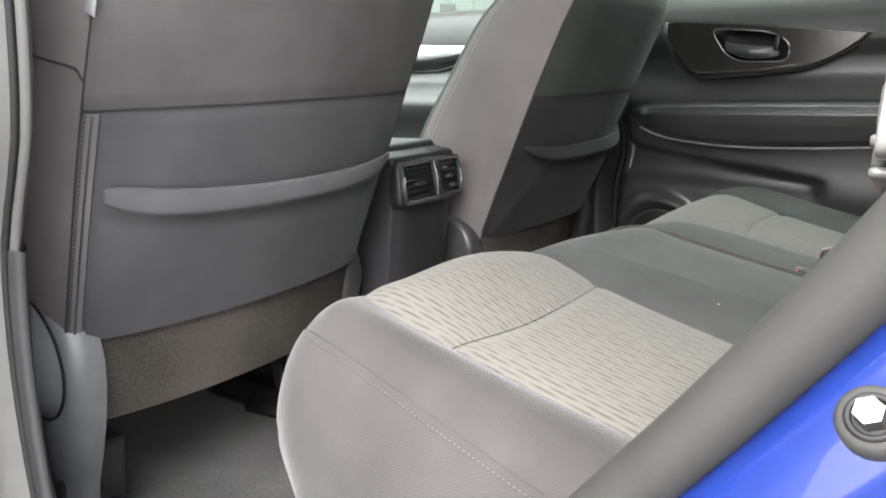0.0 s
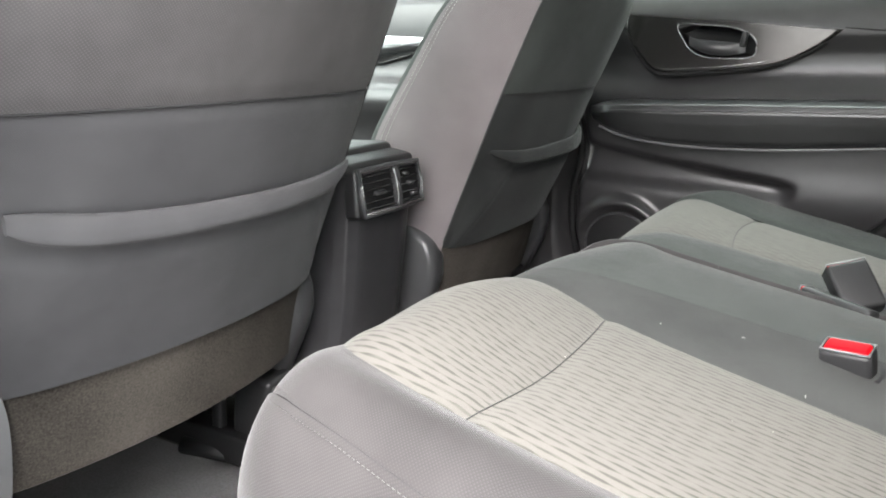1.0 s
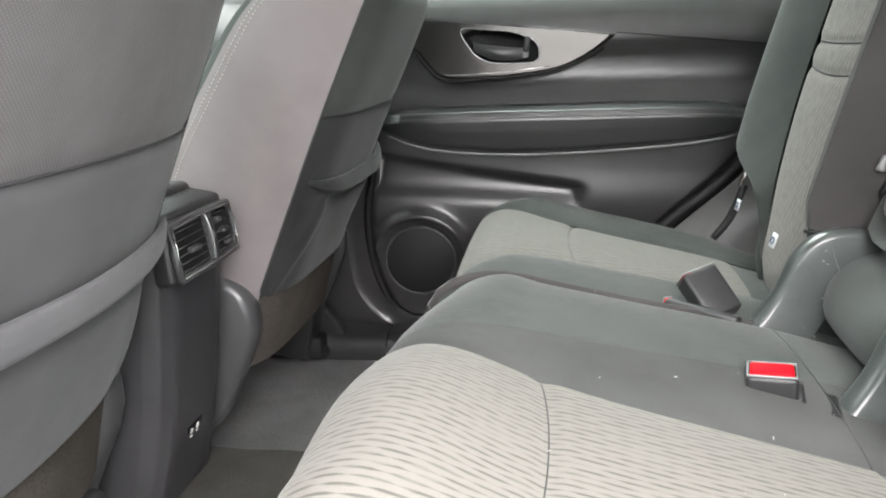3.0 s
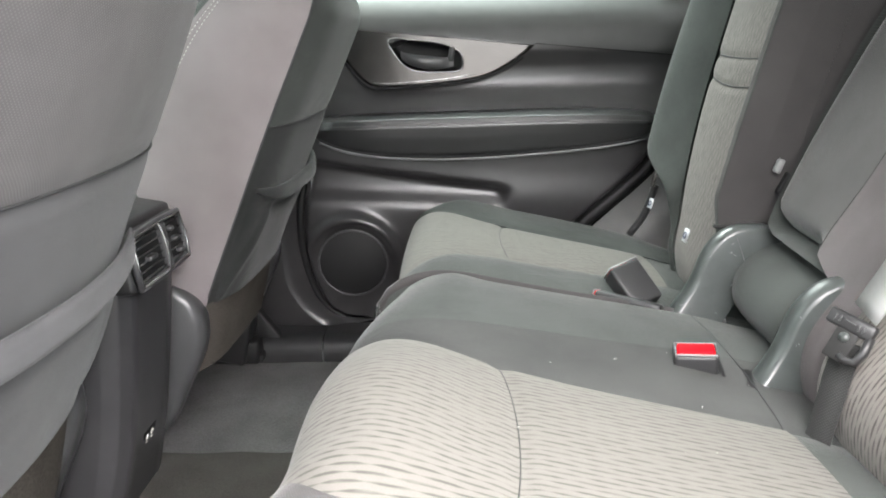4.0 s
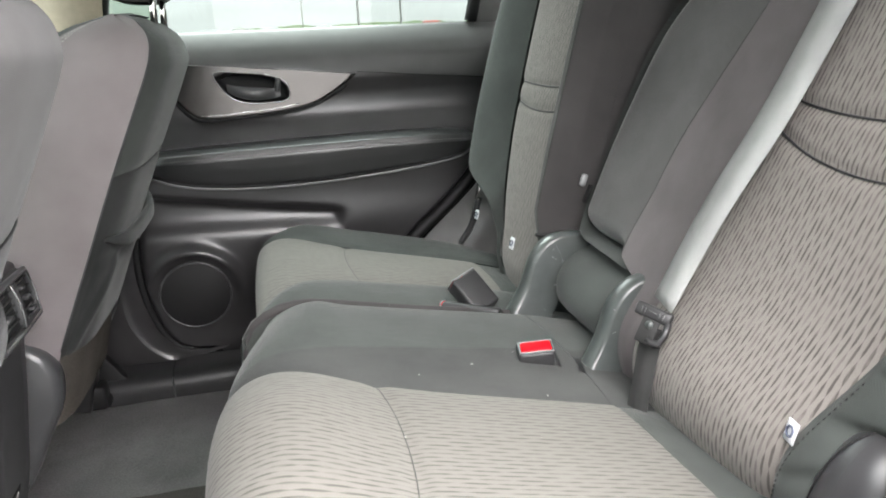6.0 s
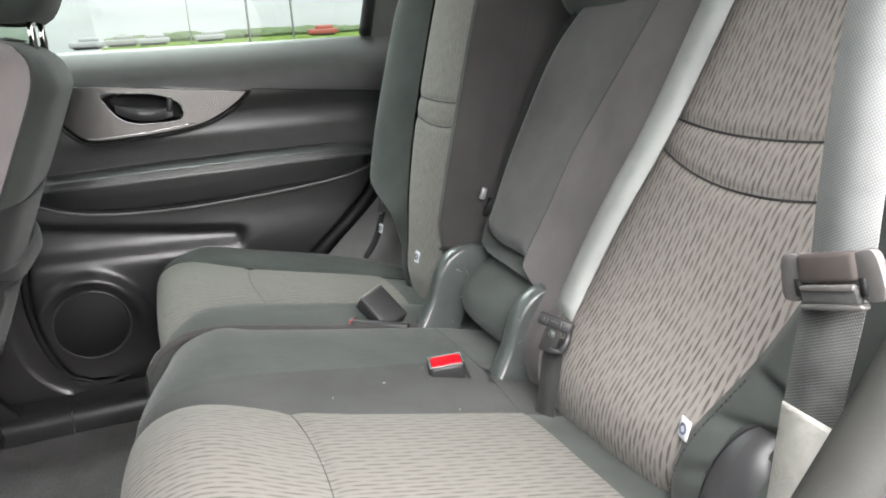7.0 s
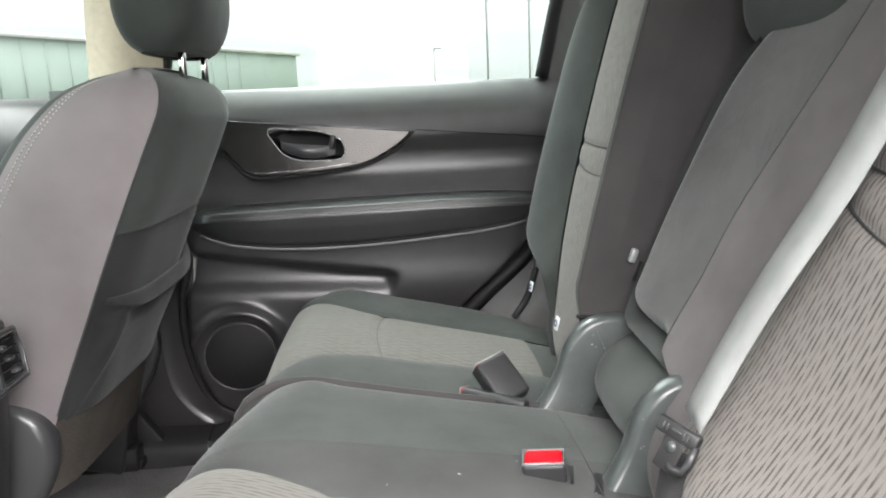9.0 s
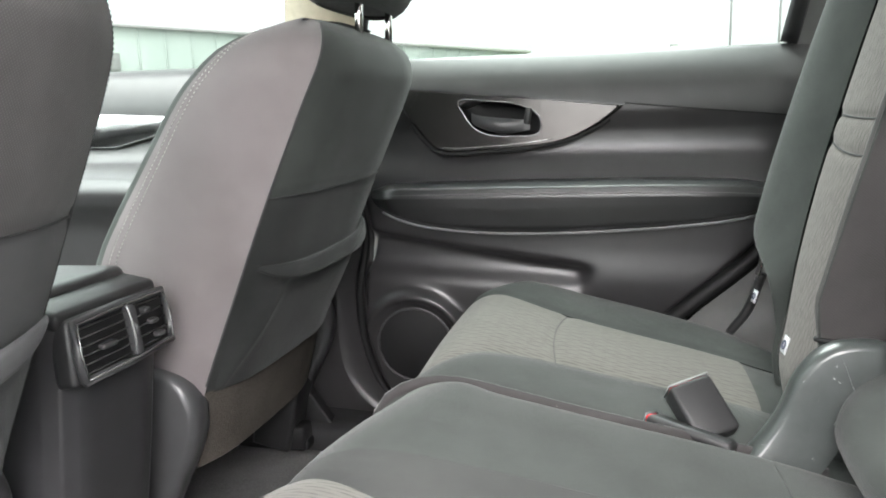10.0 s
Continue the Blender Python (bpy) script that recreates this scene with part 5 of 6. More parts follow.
            part("rail_end", rbox((0.05, 0.05, 0.02), pose(-0.85 + dx, yc + sgn * 0.2, FLOOR + 0.02), 0.005), BLACK, s)
        elif dz:
            foot = part("rail_foot", rbox((0.078, 0.06, 0.125), pose(-0.865 + dx, yc + sgn * 0.21, 0.135, 0, 14, 0), 0.012, 3, lambda q: (q.x * (1 if q.z > 0 else 0.78), q.y * (1 if q.z > 0 else 0.8), q.z)), PLASTIC, s, "black plastic cover of the seat rail")
            part("clip", tube(smooth_line([(-0.838 + dx, yc + sgn * 0.20, 0.178), (-0.826 + dx, yc + sgn * 0.215, 0.165), (-0.832 + dx, yc + sgn * 0.228, 0.150)], 10), 0.002, 6), SHELL, foot)
            part("rail_post", rbox((0.02, 0.014, 0.075), pose(-0.93 + dx, yc + sgn * 0.185, 0.105, 0, 4, 0), 0.003), PLASTIC, s)
            part("rail_end", tube([(-0.99 + dx, yc + sgn * 0.16, 0.052), (-0.895 + dx, yc + sgn * 0.185, 0.048)], 0.014, 14), BLACK, s)
            part("bolt", tube([(-0.893 + dx, yc + sgn * 0.186, 0.05), (-0.886 + dx, yc + sgn * 0.188, 0.05)], 0.005, 6), BOLT, s)
    hr = thing("front_headrest", "charcoal headrest on steel posts above the front seat", "headrest", "front headrests")
    headrest(hr, Vector((-0.60 + dx, yc - 0.018 * flip, 0.836 + dz)), 0.16, 0.18, 0.072, 0.07)
    return s


def console():
    c = thing("centre_console", "black grained centre console with rear air vents", "console")
    xr = table([(0.06, -0.862), (0.2, -0.826), (0.40, -0.797), (0.5, -0.79)])
    hw = table([(0.06, 0.100), (0.2, 0.087), (0.40, 0.088), (0.5, 0.088)])
    yc = 1.005

    def P(u, v):
        x0, w = xr(u), hw(u)
        path = [(x0 - 0.35, -w), (x0 - 0.032, -w), (x0 - 0.01, -w + 0.007), (x0, -w + 0.024), (x0, w - 0.024), (x0 - 0.01, w - 0.007), (x0 - 0.032, w), (x0 - 0.35, w)]
        i = min(int(v), 6)
        f = v - i
        return path[i][0] * (1 - f) + path[i + 1][0] * f, yc + path[i][1] * (1 - f) + path[i + 1][1] * f, u

    part("body", surf(P, span(0.05, 0.485, 24), span(0, 7, 43), flip=True), CONSOLE, c)
    part("rear_lip", rbox((0.06, 0.172, 0.022), pose(-0.826, yc, 0.489, 0, 10, 0), 0.009, 3), PLASTIC, c)
    part("lid", rbox((0.36, 0.168, 0.03), pose(-1.015, yc, 0.494, 0, -1, 0), 0.011, 3), LEATHER, c, "black padded armrest lid")
    part("lid_cap", rbox((0.02, 0.16, 0.02), pose(-0.848, yc, 0.497, 0, 6, 0), 0.006, 2), SHELL, c)
    face = pose(-0.800, yc, 0.450, 0, -8, 0) @ Matrix.Diagonal((1.0, 0.97, 0.88, 1.0))
    part("vent_housing", rbox((0.03, 0.172, 0.084), face, 0.009, 3, lambda q: (q.x, q.y * (1.03 if q.z < 0 else 0.97), q.z)), PLASTIC, c)
    for y0, w, m, tabs in ((-0.036, 0.082, 6, ((-0.004, 0.0, 0.024),)), (0.048, 0.058, 5, ((0.018, -0.01, 0.012), (0.0, 0.0, 0.014), (-0.02, 0.008, 0.016)))):
        box = part("vent", rbox((0.012, w, 0.066), face @ pose(0.0115, y0, 0), 0.003), BLACK, c, "black air vent with slats")
        for i in range(m):
            part("slat", rbox((0.008, w - 0.004, 0.0018), face @ pose(0.0172, y0, -0.027 + 0.054 * i / (m - 1), 0, 16, 0), 0.0008, 1), SLAT, box)
        for tz, ty, tw in tabs:
            part("tab", rbox((0.010, tw, 0.007), face @ pose(0.0205, y0 + ty, tz, 0, 10, 0), 0.0025, 2), SHELL, box)
    outline = ((-0.080, -0.036), (0.0, -0.038), (0.080, -0.036), (0.083, 0.0), (0.078, 0.035), (0.0, 0.037), (-0.078, 0.035), (-0.082, 0), (-0.080, -0.036))
    part("vent_frame", tube([face @ Vector((0.0185, y, z)) for y, z in outline], 0.0048, 10), SHELL, c, "glossy dark vent frame")
    # The silver line models a highlight on the glossy dark frame.
    part("vent_glint", tube([face @ Vector((0.0222, y * 0.985, z * 0.96)) for y, z in outline], 0.0015, 8), RIM_GLINT, c, "thin silvery line standing for the vent frame's highlight")
    div = part("divider", rbox((0.022, 0.013, 0.068), face @ pose(0.0145, 0.0115, 0), 0.004, 3), SHELL, c)
    # Likewise a highlight on the divider, laid on as a silver cord.
    part("edge", tube([face @ Vector((0.0252 - 0.004 * abs(z / 0.033) ** 2, 0.006, z)) for z in span(-0.033, 0.033, 14)], 0.0014, 6), RIM_GLINT, div)
    wheel = part("vent_wheel", ring_at((0, 0, 0), 0.013, 0.0035, "y", 24, 8), SHELL, c, "grey ribbed thumb wheel")
    wheel.matrix_local = face @ pose(0.0115, 0.0115, 0.0)
    ic = part("socket_plate", rbox((0.004, 0.045, 0.03), pose(-0.8315, yc + 0.0, 0.184, 0, 14, 0), 0.002), BLACK, c, "small socket cover with white symbols")
    for dy in (-0.011, 0.011):
        part("symbol", ring_at((0, 0, 0), 0.0034, 0.0008, "x", 14, 5), LINT, ic).matrix_local = pose(-0.8285, yc + dy * 0.8, 0.187, 0, 14, 0)
        part("symbol", rbox((0.002, 0.006, 0.002), pose(-0.8305, yc + dy * 0.8, 0.179, 0, 14, 0), 0.0005, 1), LINT, ic)
    return c


# ---- belts and buckles ----
def buckle(base, tip, wide, size):
    """A buckle whose housing runs from base to tip, with its release button at the tip."""
    b = thing("seat_belt_buckle", "black plastic seat belt buckle with red release button", "buckle", "buckles")
    z = (Vector(tip) - Vector(base)).normalized()
    y = Vector(wide)
    y = (y - z * y.dot(z)).normalized()
    x = y.cross(z)
    m = Matrix((x, y, z)).transposed().to_4x4()
    m.translation = (Vector(base) + Vector(tip)) / 2
    h = (Vector(tip) - Vector(base)).length
    part("housing", rbox((size[1], size[0], h), m, 0.005, 3, lambda c: (c.x * (1 - 0.2 * (c.z < 0)), c.y, c.z)), BUCKLE, b)
    part("button", rbox((size[1] * 0.7, size[0] * 0.84, 0.008), m @ pose(0, 0, h / 2), 0.003), RED, b, "red release button")
    part("button_rim", tube([m @ Vector((p * size[1] * 0.43, q * size[0] * 0.46, h / 2 + 0.001)) for p, q in ((-1, -1), (1, -1), (1, 1), (-1, 1), (-1, -1))], 0.0016, 5), PLASTIC_GREY, b)
    return b


def belts():
    s = thing("seat_belt", "grey webbing belt lying across the wide seat back", "seat belt", "seat belts")
    part("webbing", ribbon([(-0.028, 0.742, 0.452), (0.02, 0.725, 0.56), (0.075, 0.703, 0.67), (0.13, 0.68, 0.80), (0.185, 0.655, 0.94)], [(0.1, 0.95, 0.1), (0.0, 0.92, 0.25)], 0.047), BELT, s)
    part("lower_webbing", ribbon([(-0.070, 0.728, 0.295), (-0.060, 0.729, 0.35), (-0.052, 0.729, 0.40), (-0.046, 0.729, 0.430)], [(-0.5, 0.85, 0), (-0.62, 0.76, 0.1)], 0.025), BELT_END, s, "dark folded end of the webbing")
    m = pose(-0.050, 0.728, 0.440, 0, 24, 40) @ pose(0, 0, 0, 14, 0, 0) @ Matrix.Diagonal((1.0, 0.74, 0.85, 1.0))
    t = part("tongue", rbox((0.010, 0.060, 0.018), m @ pose(0, 0, 0.010), 0.004, 3), PLASTIC, s, "black plastic belt tongue with slotted bar")
    part("loop", tube([m @ Vector((-0.001, y, z)) for y, z in ((-0.027, 0.006), (-0.029, -0.012), (-0.026, -0.024), (-0.014, -0.027), (-0.006, -0.024))], 0.0042, 8), PLASTIC, t)
    for y in (-0.018, -0.012, 0.012, 0.018):
        part("rib", rbox((0.002, 0.002, 0.008), m @ pose(-0.0052, y, 0.010), 0.0006, 1), SHELL, t)
    part("slot", rbox((0.002, 0.014, 0.002), m @ pose(-0.0052, 0, 0.011), 0.0006, 1), SHELL, t)
    part("plate", rbox((0.003, 0.028, 0.036), m @ pose(-0.002, -0.002, -0.014), 0.0015), BELT_END, t, "dark webbing end")
    part("rivet", tube([m @ Vector((-0.002, -0.002, -0.006)), m @ Vector((-0.0055, -0.002, -0.006))], 0.0048, 12), BRACKET, t)
    o = thing("seat_belt", "grey outer webbing belt with plastic adjuster by the door", "seat belt", "seat belts")
    part("webbing", ribbon([(-0.030, 0.362, 0.60), (-0.030, 0.358, 0.70), (-0.025, 0.352, 0.80), (-0.01, 0.338, 0.95), (0.03, 0.315, 1.12)], [(0.05, -1, 0.3), (0.1, -1, 0.1)], 0.048), BELT, o)
    part("lower_webbing", ribbon([(-0.036, 0.388, 0.28), (-0.033, 0.381, 0.42), (-0.030, 0.374, 0.51), (-0.030, 0.363, 0.60)], [(0.05, -1, 0.3), (0.05, -1, 0.3)], 0.048), BELT_DARK, o)
    slope = pose(-0.036, 0.363, 0.608, -17, 0, 0) @ Matrix.Diagonal((1.0, 1.0, 0.82, 1.0))
    for sy in (-1, 1):
        soft = lambda q: math.copysign(abs(q) ** 0.55, q)
        lobe = prism([(0.0095 * soft(math.cos(a)), 0.0215 * soft(math.sin(a))) for a in span(0, 2 * math.pi, 25)[:-1]], 0.007, "x", -0.0035, 0.0012)
        lobe.transform(slope @ pose(0, sy * 0.033, 0.001, 6 * sy, 0, 0))
        part("adjuster_lobe", lobe, ADJUSTER, o, "grey plastic adjuster lobe")
        part("adjuster_notch", rbox((0.004, 0.005, 0.016), slope @ pose(-0.003, sy * 0.0275, -0.008), 0.001, 1), BLACK, o)
    part("webbing_fold", rbox((0.011, 0.050, 0.026), slope @ pose(-0.001, 0, 0.009), 0.0045, 3), FOLD, o, "dark webbing folded over the bar")
    part("inner_bar", rbox((0.006, 0.046, 0.006), slope @ pose(-0.005, 0, -0.008), 0.002, 3), ADJUSTER, o)
    part("lower_web", rbox((0.006, 0.048, 0.014), slope @ pose(-0.003, 0, -0.015), 0.002, 2), BELT_DARK, o)
    part("lower_bar", rbox((0.009, 0.053, 0.006), slope @ pose(-0.002, 0, -0.0245), 0.0025, 3), ADJUSTER, o, "scuffed plastic lower bar")
    part("label", ribbon([(-0.0385, 0.388, 0.28), (-0.0365, 0.383, 0.37), (-0.0345, 0.379, 0.44), (-0.0325, 0.3755, 0.495)], [(0.05, -1, 0.3), (0.05, -1, 0.3)], 0.047, 0.001), LABEL, o, "creased white belt label")


def brackets():
    for y, dx in ((0.845, 0.0), (1.08, -0.02)):
        b = thing("hinge_bracket", "scuffed dark plastic hinge cover between the seat backs", "hinge cover", "hinge covers")
        line = smooth_line([(x + dx, y - s, z) for x, s, z in ((-0.116, 0.018, 0.318), (-0.092, 0.010, 0.332), (-0.064, 0.002, 0.372), (-0.045, 0, 0.42), (-0.014, 0, 0.450), (0.035, 0, 0.453), (0.08, 0, 0.43))], 26)

        def P(u, v):
            p = line[u]
            a = math.pi * (v - 0.5)
            d = (line[min(u + 1, 25)] - line[max(u - 1, 0)]).normalized()
            n = Vector((-d.z, 0, d.x))
            deep = 0.05 if abs(v - 0.5) > 0.49 else 0.0
            return p + n * (0.014 * math.cos(a) ** 0.5 - 0.014 - deep) + Vector((0, (0.0165 + 0.007 * max(0, 1 - u / 9) ** 2) * math.sin(a), 0))

        part("cover", surf(P, list(range(26)), span(0, 1, 16)), BRACKET, b)
        for sy in (-1, 1):
            part("side_plate", surf(lambda u, v: (line[u].x + 0.03 * v, y + sy * 0.0145, line[u].z - 0.012 - 0.06 * v), list(range(26)), span(0, 1, 4), flip=sy > 0), PLASTIC, b)
    r = thing("centre_roll", "rolled charcoal cloth lower edge of the centre back", "cushion roll")
    part("roll", surf(lambda u, v: (0.045 + 0.085 * math.cos(u) * min(1, 0.88 + 0.12 * math.sin(math.pi * v) ** 0.4), 0.862 + 0.2 * v, 0.374 + 0.060 * math.sin(u)), span(0, 2 * math.pi, 40), span(0, 1, 16)), CLOTH, r)
    for v in (0.1,):
        part("piping", tube([(0.045 + 0.0855 * math.cos(u) * min(1, 0.88 + 0.12 * math.sin(math.pi * v) ** 0.4), 0.862 + 0.2 * v, 0.374 + 0.0605 * math.sin(u)) for u in span(0, 2 * math.pi, 40)], 0.0015, 5), CLOTH_SIDE, r)
    h = thing("hinge_cover", "smooth black domed plastic hinge cover beside the seat back", "hinge cover")
    part("dome", surf(lambda u, v: (0.0 - 0.062 * math.sin(v) * math.cos(u), 0.44 + 0.056 * math.sin(v) * math.sin(u), 0.342 + 0.105 * math.cos(v)), span(0, 2 * math.pi, 40), span(0.02, 2.6, 24)), CONSOLE, h)
    part("split_line", tube([(0.0 - 0.0625 * math.sin(v) * math.cos(0.5), 0.44 + 0.0565 * math.sin(v) * math.sin(0.5), 0.342 + 0.1055 * math.cos(v)) for v in span(0.1, 2.2, 20)], 0.0012, 5), BLACK, h)


def tags():
    for at, rz, sc in (((-0.046, 1.228, 0.40), 4, 0.88), ((-0.042, 1.465, 0.40), 10, 0.8), ((-0.030, 0.515, 0.412), -10, 0.85)):
        t = thing("seat_tag", "small white cloth tag with a dark round symbol", "tag", "seat tags")
        m = pose(*at, 0, 14, rz)
        part("cloth", rbox((0.002, 0.019 * sc, 0.024 * sc), m, 0.0006, 1), TAG, t)
        part("symbol", ring_at((0, 0, 0), 0.0056 * sc, 0.0012, "x", 20, 5), INK, t).matrix_local = m @ pose(-0.0018, 0, 0)


def lint():
    """Crumbs and threads of lint on the cushions."""
    random.seed(11)
    bm = bmesh.new()
    for _ in range(16):
        x, y = random.uniform(-0.48, -0.1), random.uniform(0.46, 1.04)
        p = cush_at(u_of_x(x))
        r = random.uniform(0.0003, 0.0007)
        m = Matrix.Translation((p.x, y, p.z + 0.0065)) @ Euler((random.uniform(0, 3), random.uniform(0, 3), random.uniform(0, 3))).to_matrix().to_4x4()
        q = bmesh.new()
        bmesh.ops.create_cube(q, size=1, matrix=m @ Matrix.Diagonal((r * random.choice((1, 1, 5)), r, r * 0.7, 1)))
        bm = join(bm, q)
    tagged(link("lint", bm, LINT), "tiny pale crumbs and threads on the cushions", "lint", kind="stuff")


def small_fittings():
    t = thing("release_tab", "small pale grey pull tab beside the upright seat back", "pull tab")
    part("tab", rbox((0.010, 0.010, 0.02), pose(0.034, 1.104, 0.528, 0, 20, 0), 0.003), PLASTIC_GREY, t)
    part("strap", rbox((0.006, 0.010, 0.03), pose(0.042, 1.104, 0.505, 0, 24, 0), 0.002), BLACK, t)
    k = thing("side_latch", "small steel latch beside the upright seat back", "latch")
    part("plate", rbox((0.006, 0.012, 0.05), pose(-0.030, 1.485, 0.452, 0, 14, 12), 0.002), STEEL, k)
    part("strap", tube(smooth_line([(-0.028, 1.492, 0.43), (-0.045, 1.50, 0.37), (-0.07, 1.505, 0.33)], 14), 0.007, 8), PLASTIC, k)
    l = thing("seat_latch", "small steel latch under the front edge of the bench", "latch")
    part("catch", rbox((0.02, 0.012, 0.03), pose(-0.468, 1.07, 0.205, 0, -14, 0), 0.003), STEEL, l)
    part("slot", rbox((0.024, 0.006, 0.006), pose(-0.476, 1.064, 0.208, 0, -14, 0), 0.001), BLACK, l)
    part("bracket", rbox((0.03, 0.02, 0.06), pose(-0.455, 1.072, 0.17, 0, -14, 0), 0.004), BLACK, l)


def near_side():
    """The door opening through which one looks: seal, blue sill and wheel arch, striker, pillar."""
    s = thing("door_opening_near", "blue car body round the open rear doorway with a grey rubber seal", "door opening", kind="structure")
    edge = [(-0.62, -0.02), (-0.42, 0.03), (-0.30, 0.20), (-0.21, 0.35), (-0.164, 0.415), (-0.095, 0.505), (-0.034, 0.591), (0.02, 0.68), (0.055, 0.78), (0.09, 0.95), (0.10, 1.12)]
    line = smooth_line([(x, 0.305, z) for x, z in edge], 70)

    def off(i, d):
        t = (line[min(i + 1, 69)] - line[max(i - 1, 0)]).normalized()
        return line[i] + Vector((t.z, 0, -t.x)) * d

    def seal(u, v):
        a = 2 * math.pi * v
        p = off(u, 0.016 + 0.016 * math.cos(a))
        return p.x, 0.30 + 0.024 * math.sin(a), p.z

    part("seal", surf(seal, list(range(70)), span(0, 1, 13)), RUBBER, s, "grey rubber door seal")

    def flange(u, v):
        k = [(0.026, 0.30), (0.030, 0.285), (0.036, 0.277), (0.044, 0.274), (0.066, 0.268), (0.074, 0.262), (0.082, 0.252), (0.2, 0.165), (0.25, 0.13), (0.29, 0.10), (0.31, 0.05)]
        t = v * (len(k) - 1)
        i = min(int(t), len(k) - 2)
        f = t - i
        p = off(u, k[i][0] * (1 - f) + k[i + 1][0] * f)
        return p.x, k[i][1] * (1 - f) + k[i + 1][1] * f, p.z

    part("aperture_edge", surf(flange, list(range(70)), span(0, 0.43, 16)), PAINT, s, "glossy blue painted aperture edge")
    part("aperture_panel", surf(flange, list(range(70)), span(0.43, 0.82, 14)), PAINT_SHEEN, s, "blue aperture panel with the sky's lilac reflection as its colour")
    part("aperture_lip", surf(flange, list(range(70)), span(0.82, 1, 10)), PAINT, s, "glossy blue painted body edge")
    m = pose(-0.02, 0.226, 0.540, 50, 0, -8)
    bolt = part("striker_base", tube([m @ Vector((0, 0, -0.004)), m @ Vector((0, 0, 0.002)), m @ Vector((0, 0, 0.004))], [0.0102, 0.0102, 0.0085], 24), RUBBER, s, "grey striker washer")
    head = bmesh.new()
    bmesh.ops.create_cone(head, segments=6, radius1=0.0046, radius2=0.0042, depth=0.006, cap_ends=True)
    head.transform(m @ pose(0, 0, 0.007))
    part("bolt", head, BOLT, bolt, smooth=False)
    collar = part("collar", ring_at((0, 0, 0), 0.0062, 0.0012, "z", 28, 6), BLACK, bolt)
    collar.matrix_local = m @ pose(0, 0, 0.004)
    p = thing("pillar_near", "grey plastic centre pillar trim at the open doorway", "pillar trim", kind="structure")
    edge_x = table([(-0.05, -0.665), (0.1, -0.684), (0.3, -0.700), (0.48, -0.676), (0.61, -0.612), (0.8, -0.585), (1.2, -0.60)])

    def sweep(profile, zs, sides):
        line = smooth_line([(a, c, 0) for a, c in profile], sides)
        return surf(lambda u, v: (edge_x(zs[u]) + line[v].x, line[v].y + 0.04 * max(0, zs[u] - 0.75), zs[u]), list(range(len(zs))), list(range(sides)))

    part("upper_trim", sweep([(-0.28, 0.375), (-0.17, 0.348), (-0.075, 0.308), (-0.018, 0.290), (-0.008, 0.284), (-0.026, 0.281)], span(0.47, 1.2, 30), 20), PILLAR, p)
    part("lower_trim", sweep([(-0.28, 0.379), (-0.165, 0.352), (-0.07, 0.312), (-0.012, 0.292), (-0.002, 0.283), (-0.034, 0.278)], span(-0.05, 0.49, 26), 20), PLASTIC, p, "dark plastic lower pillar trim")
    part("seal", tube([(edge_x(z) - 0.026, 0.279 + 0.04 * max(0, z - 0.75), z) for z in span(-0.05, 1.2, 40)], 0.0035, 8), BLACK, p)
    part("flange", sweep([(-0.028, 0.276), (-0.036, 0.262), (-0.09, 0.256), (-0.14, 0.25), (-0.16, 0.2), (-0.28, 0.19)], span(-0.05, 1.2, 40), 16), PILLAR, p, "grey pillar flange")


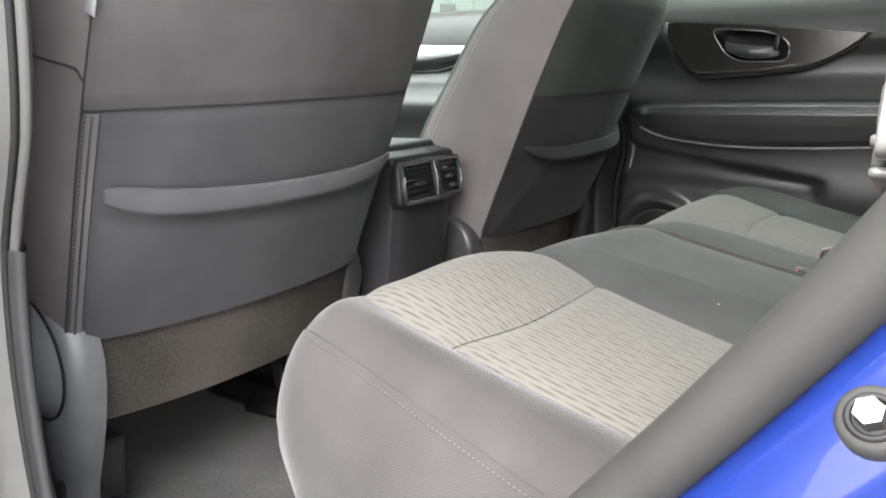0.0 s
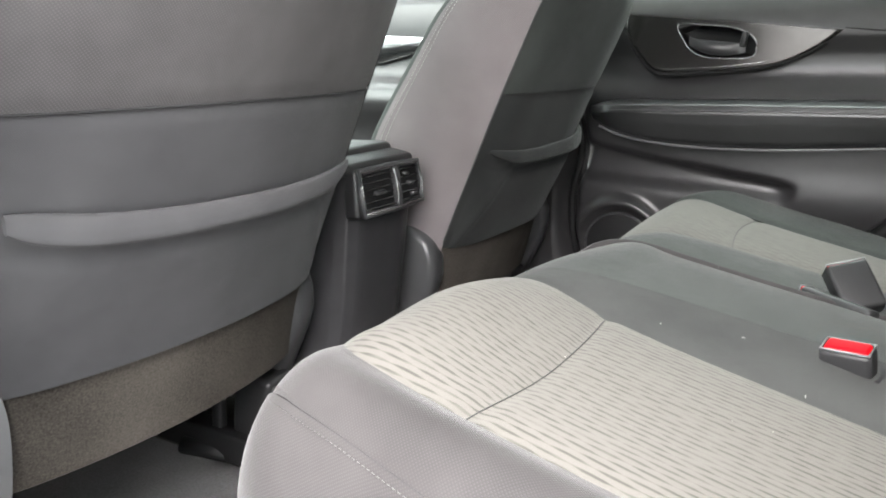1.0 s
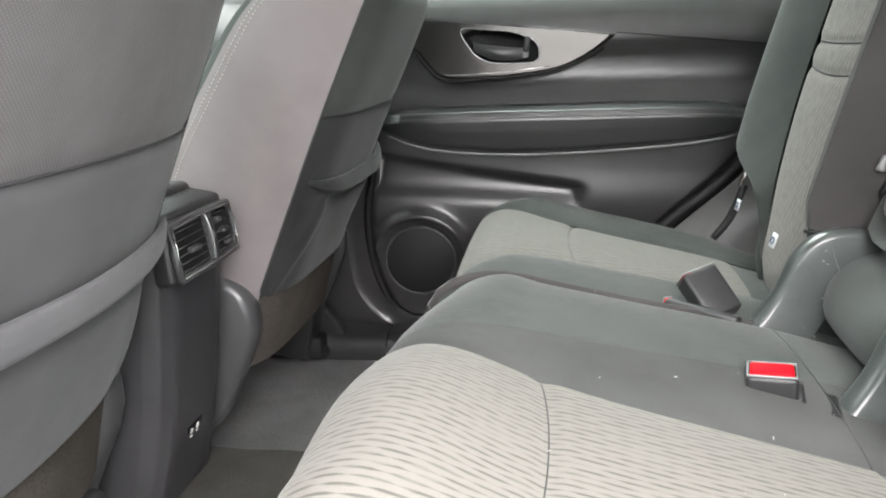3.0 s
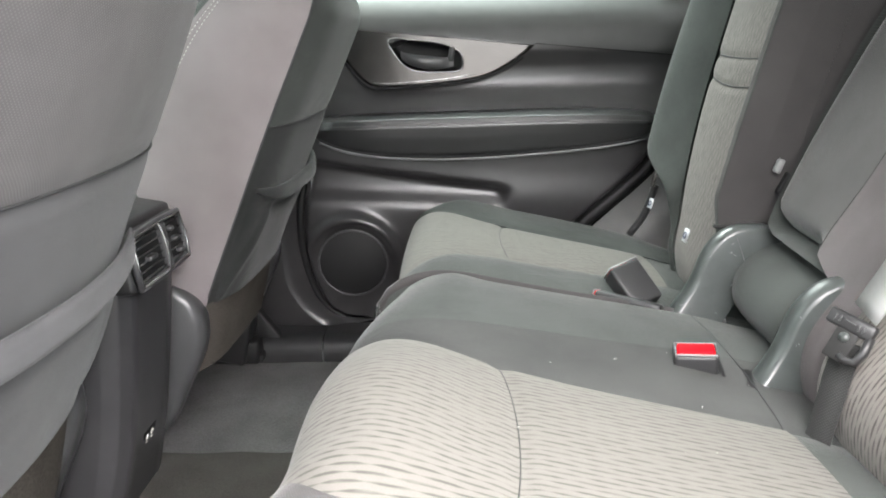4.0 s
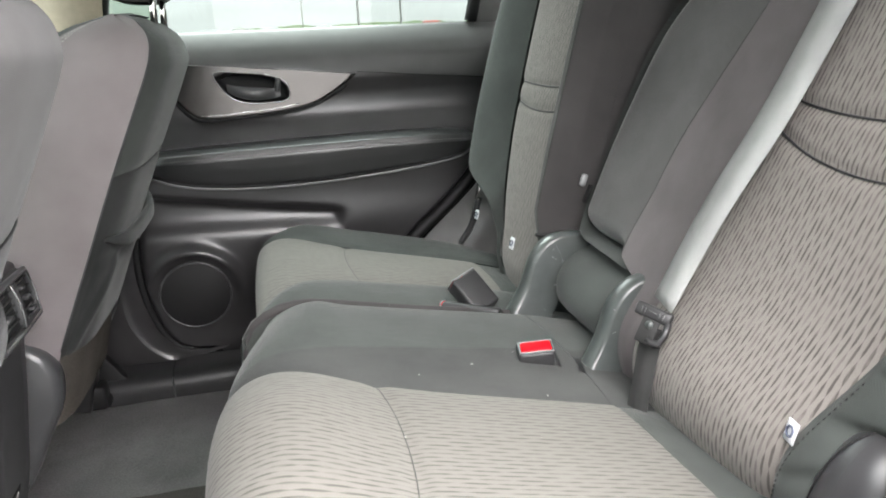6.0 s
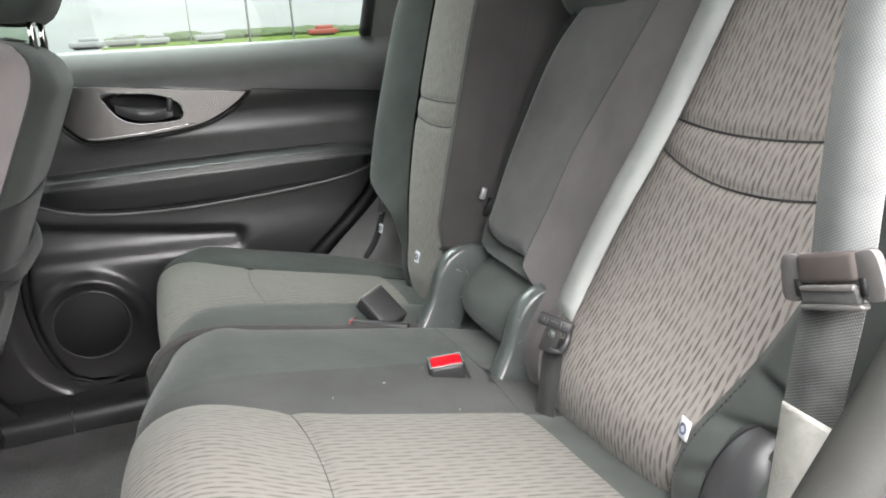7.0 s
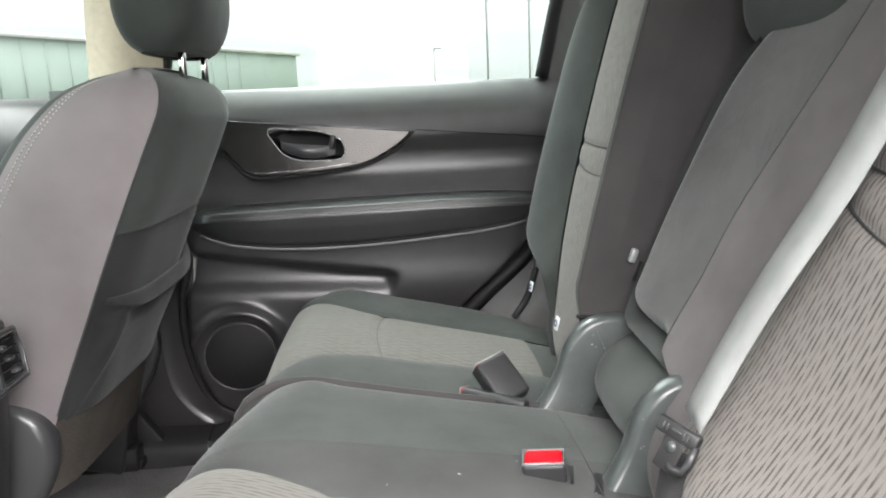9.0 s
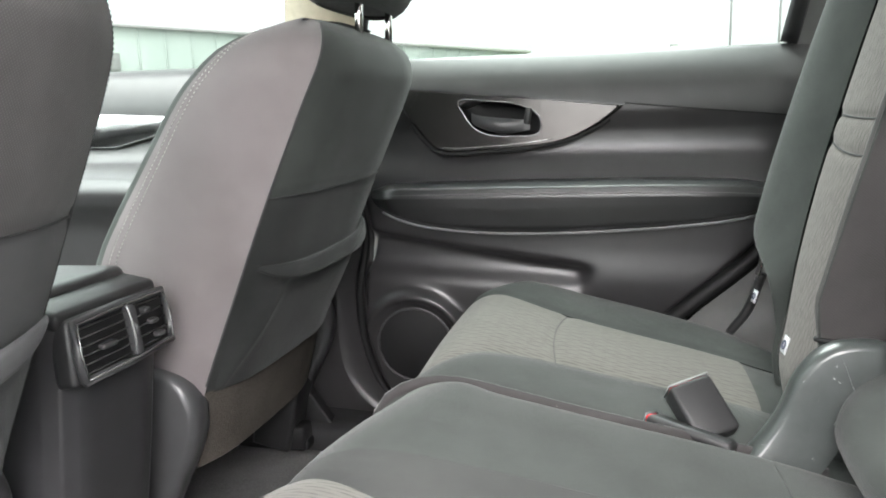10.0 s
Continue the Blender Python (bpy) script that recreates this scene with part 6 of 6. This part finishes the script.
def outside():
    b = thing("warehouse", "long pale green metal-clad warehouse across the car park", "building")
    ends = (Vector((-44, 2)), Vector((-8.5, 69.5)))
    run = (ends[1] - ends[0]).normalized()
    back = Vector((-run.y, run.x))
    quad = lambda o, e: [tuple(ends[0] - run * e + back * -o), tuple(ends[1] + run * e + back * -o), tuple(ends[1] + run * e + back * 30), tuple(ends[0] - run * e + back * 30)]
    part("wall", prism(quad(0.0, 0.0), 5.9, "z", -0.42), CLADDING, b)
    part("plinth", prism(quad(0.06, 0.06), 1.9, "z", -0.42), BEIGE, b, "tan lower wall band")
    part("roof_edge", prism(quad(0.25, 0.25), 0.3, "z", 5.42), WHITE, b, "white roof edge")
    ang = math.degrees(math.atan2(run.y, run.x))
    p = ends[0] + run * 38
    part("wall_vent", rbox((0.9, 0.3, 0.9), pose(p.x, p.y, 3.6, 0, 0, ang), 0.03), POLE, b)
    for i in range(40):
        q = ends[0] + run * (1.6 * i + 6) - back * 0.03
        part("wall_rib", rbox((0.12, 0.025, 3.9), pose(q.x, q.y, 3.45, 0, 0, ang), 0.0), CLADDING, b)
    for az, far, h in ((7.5, 60, 14), (10.6, 60, 14), (3.5, 90, 7), (24, 80, 12)):
        p = thing("lamp_pole", "tall thin grey light pole at the edge of the field", "pole", "light poles")
        x, y = far * math.sin(radians(az)) - 0.4, far * math.cos(radians(az))
        part("mast", tube([(x, y, -0.45), (x, y, h)], 0.08, 8), POLE, p)
        part("lamp_head", rbox((0.9, 0.3, 0.15), pose(x + 0.4, y, h), 0.04), POLE, p)
    random.seed(4)
    for az, far, col in ((-3.4, 115, VEHICLE), (-1.2, 120, POLE), (0.8, 118, VEHICLE), (4.6, 124, VEHICLE), (12.5, 120, DULL_RED), (17, 128, VEHICLE), (20, 125, POLE)):
        v = thing("parked_vehicle", "far parked vehicle at the edge of the field", "vehicle", "far vehicles")
        x, y = far * math.sin(radians(az)), far * math.cos(radians(az))
        lift = LAND(y)
        part("body", rbox((4.5, 1.8, 0.8), pose(x, y, 0.62 + lift), 0.2, 3), col, v)
        part("cabin", rbox((2.6, 1.6, 0.7), pose(x + 0.3, y, 1.2 + lift), 0.25, 3), col, v)
        part("wheels", rbox((3.6, 1.7, 0.5), pose(x, y, 0.2 + lift), 0.2, 2), BLACK, v)
    bm = bmesh.new()
    for i in range(420):
        x, y, h = random.uniform(-5, 260), 190 + random.uniform(0, 40), random.uniform(0.8, 1.5)
        me = bmesh.new()
        bmesh.ops.create_icosphere(me, subdivisions=2, radius=1)
        for w in me.verts:
            k = 1 + 0.25 * noise.noise(w.co * 2 + Vector((x, y, 0)))
            w.co = Vector((x + w.co.x * h * 3.2 * k, y + w.co.y * 3, LAND(y) - 0.1 + (w.co.z + 0.6) * h * k))
        bm = join(bm, me)
    tagged(link("tree_line", bm, LEAVES, smooth=False), "far low line of green trees", "trees", kind="stuff")


build_shell()
rear_glass()
dashboard()
far_door()
far_pillars()
front_far_door()
front_near_door()
open_door()
rear_bench()
rear_far_cushion()
rear_backs()
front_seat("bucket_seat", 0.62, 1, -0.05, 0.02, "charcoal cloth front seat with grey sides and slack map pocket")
front_seat("bucket_seat", 1.385, -1, 0.0, 0.0, "charcoal cloth front seat beside the far door, back in shaded tones, inner side in a lit tone")
console()
buckle((-0.140, 0.850, 0.316), (-0.146, 0.842, 0.374), (1, -0.22, 0), (0.046, 0.028))
buckle((-0.136, 1.090, 0.336), (-0.167, 1.130, 0.378), (1, 0.2, 0), (0.05, 0.032))
buckle((-0.125, 1.053, 0.343), (-0.205, 1.100, 0.350), (0.2, 0.2, 1), (0.012, 0.03))
belts()
brackets()
tags()
lint()
small_fittings()
near_side()
outside()
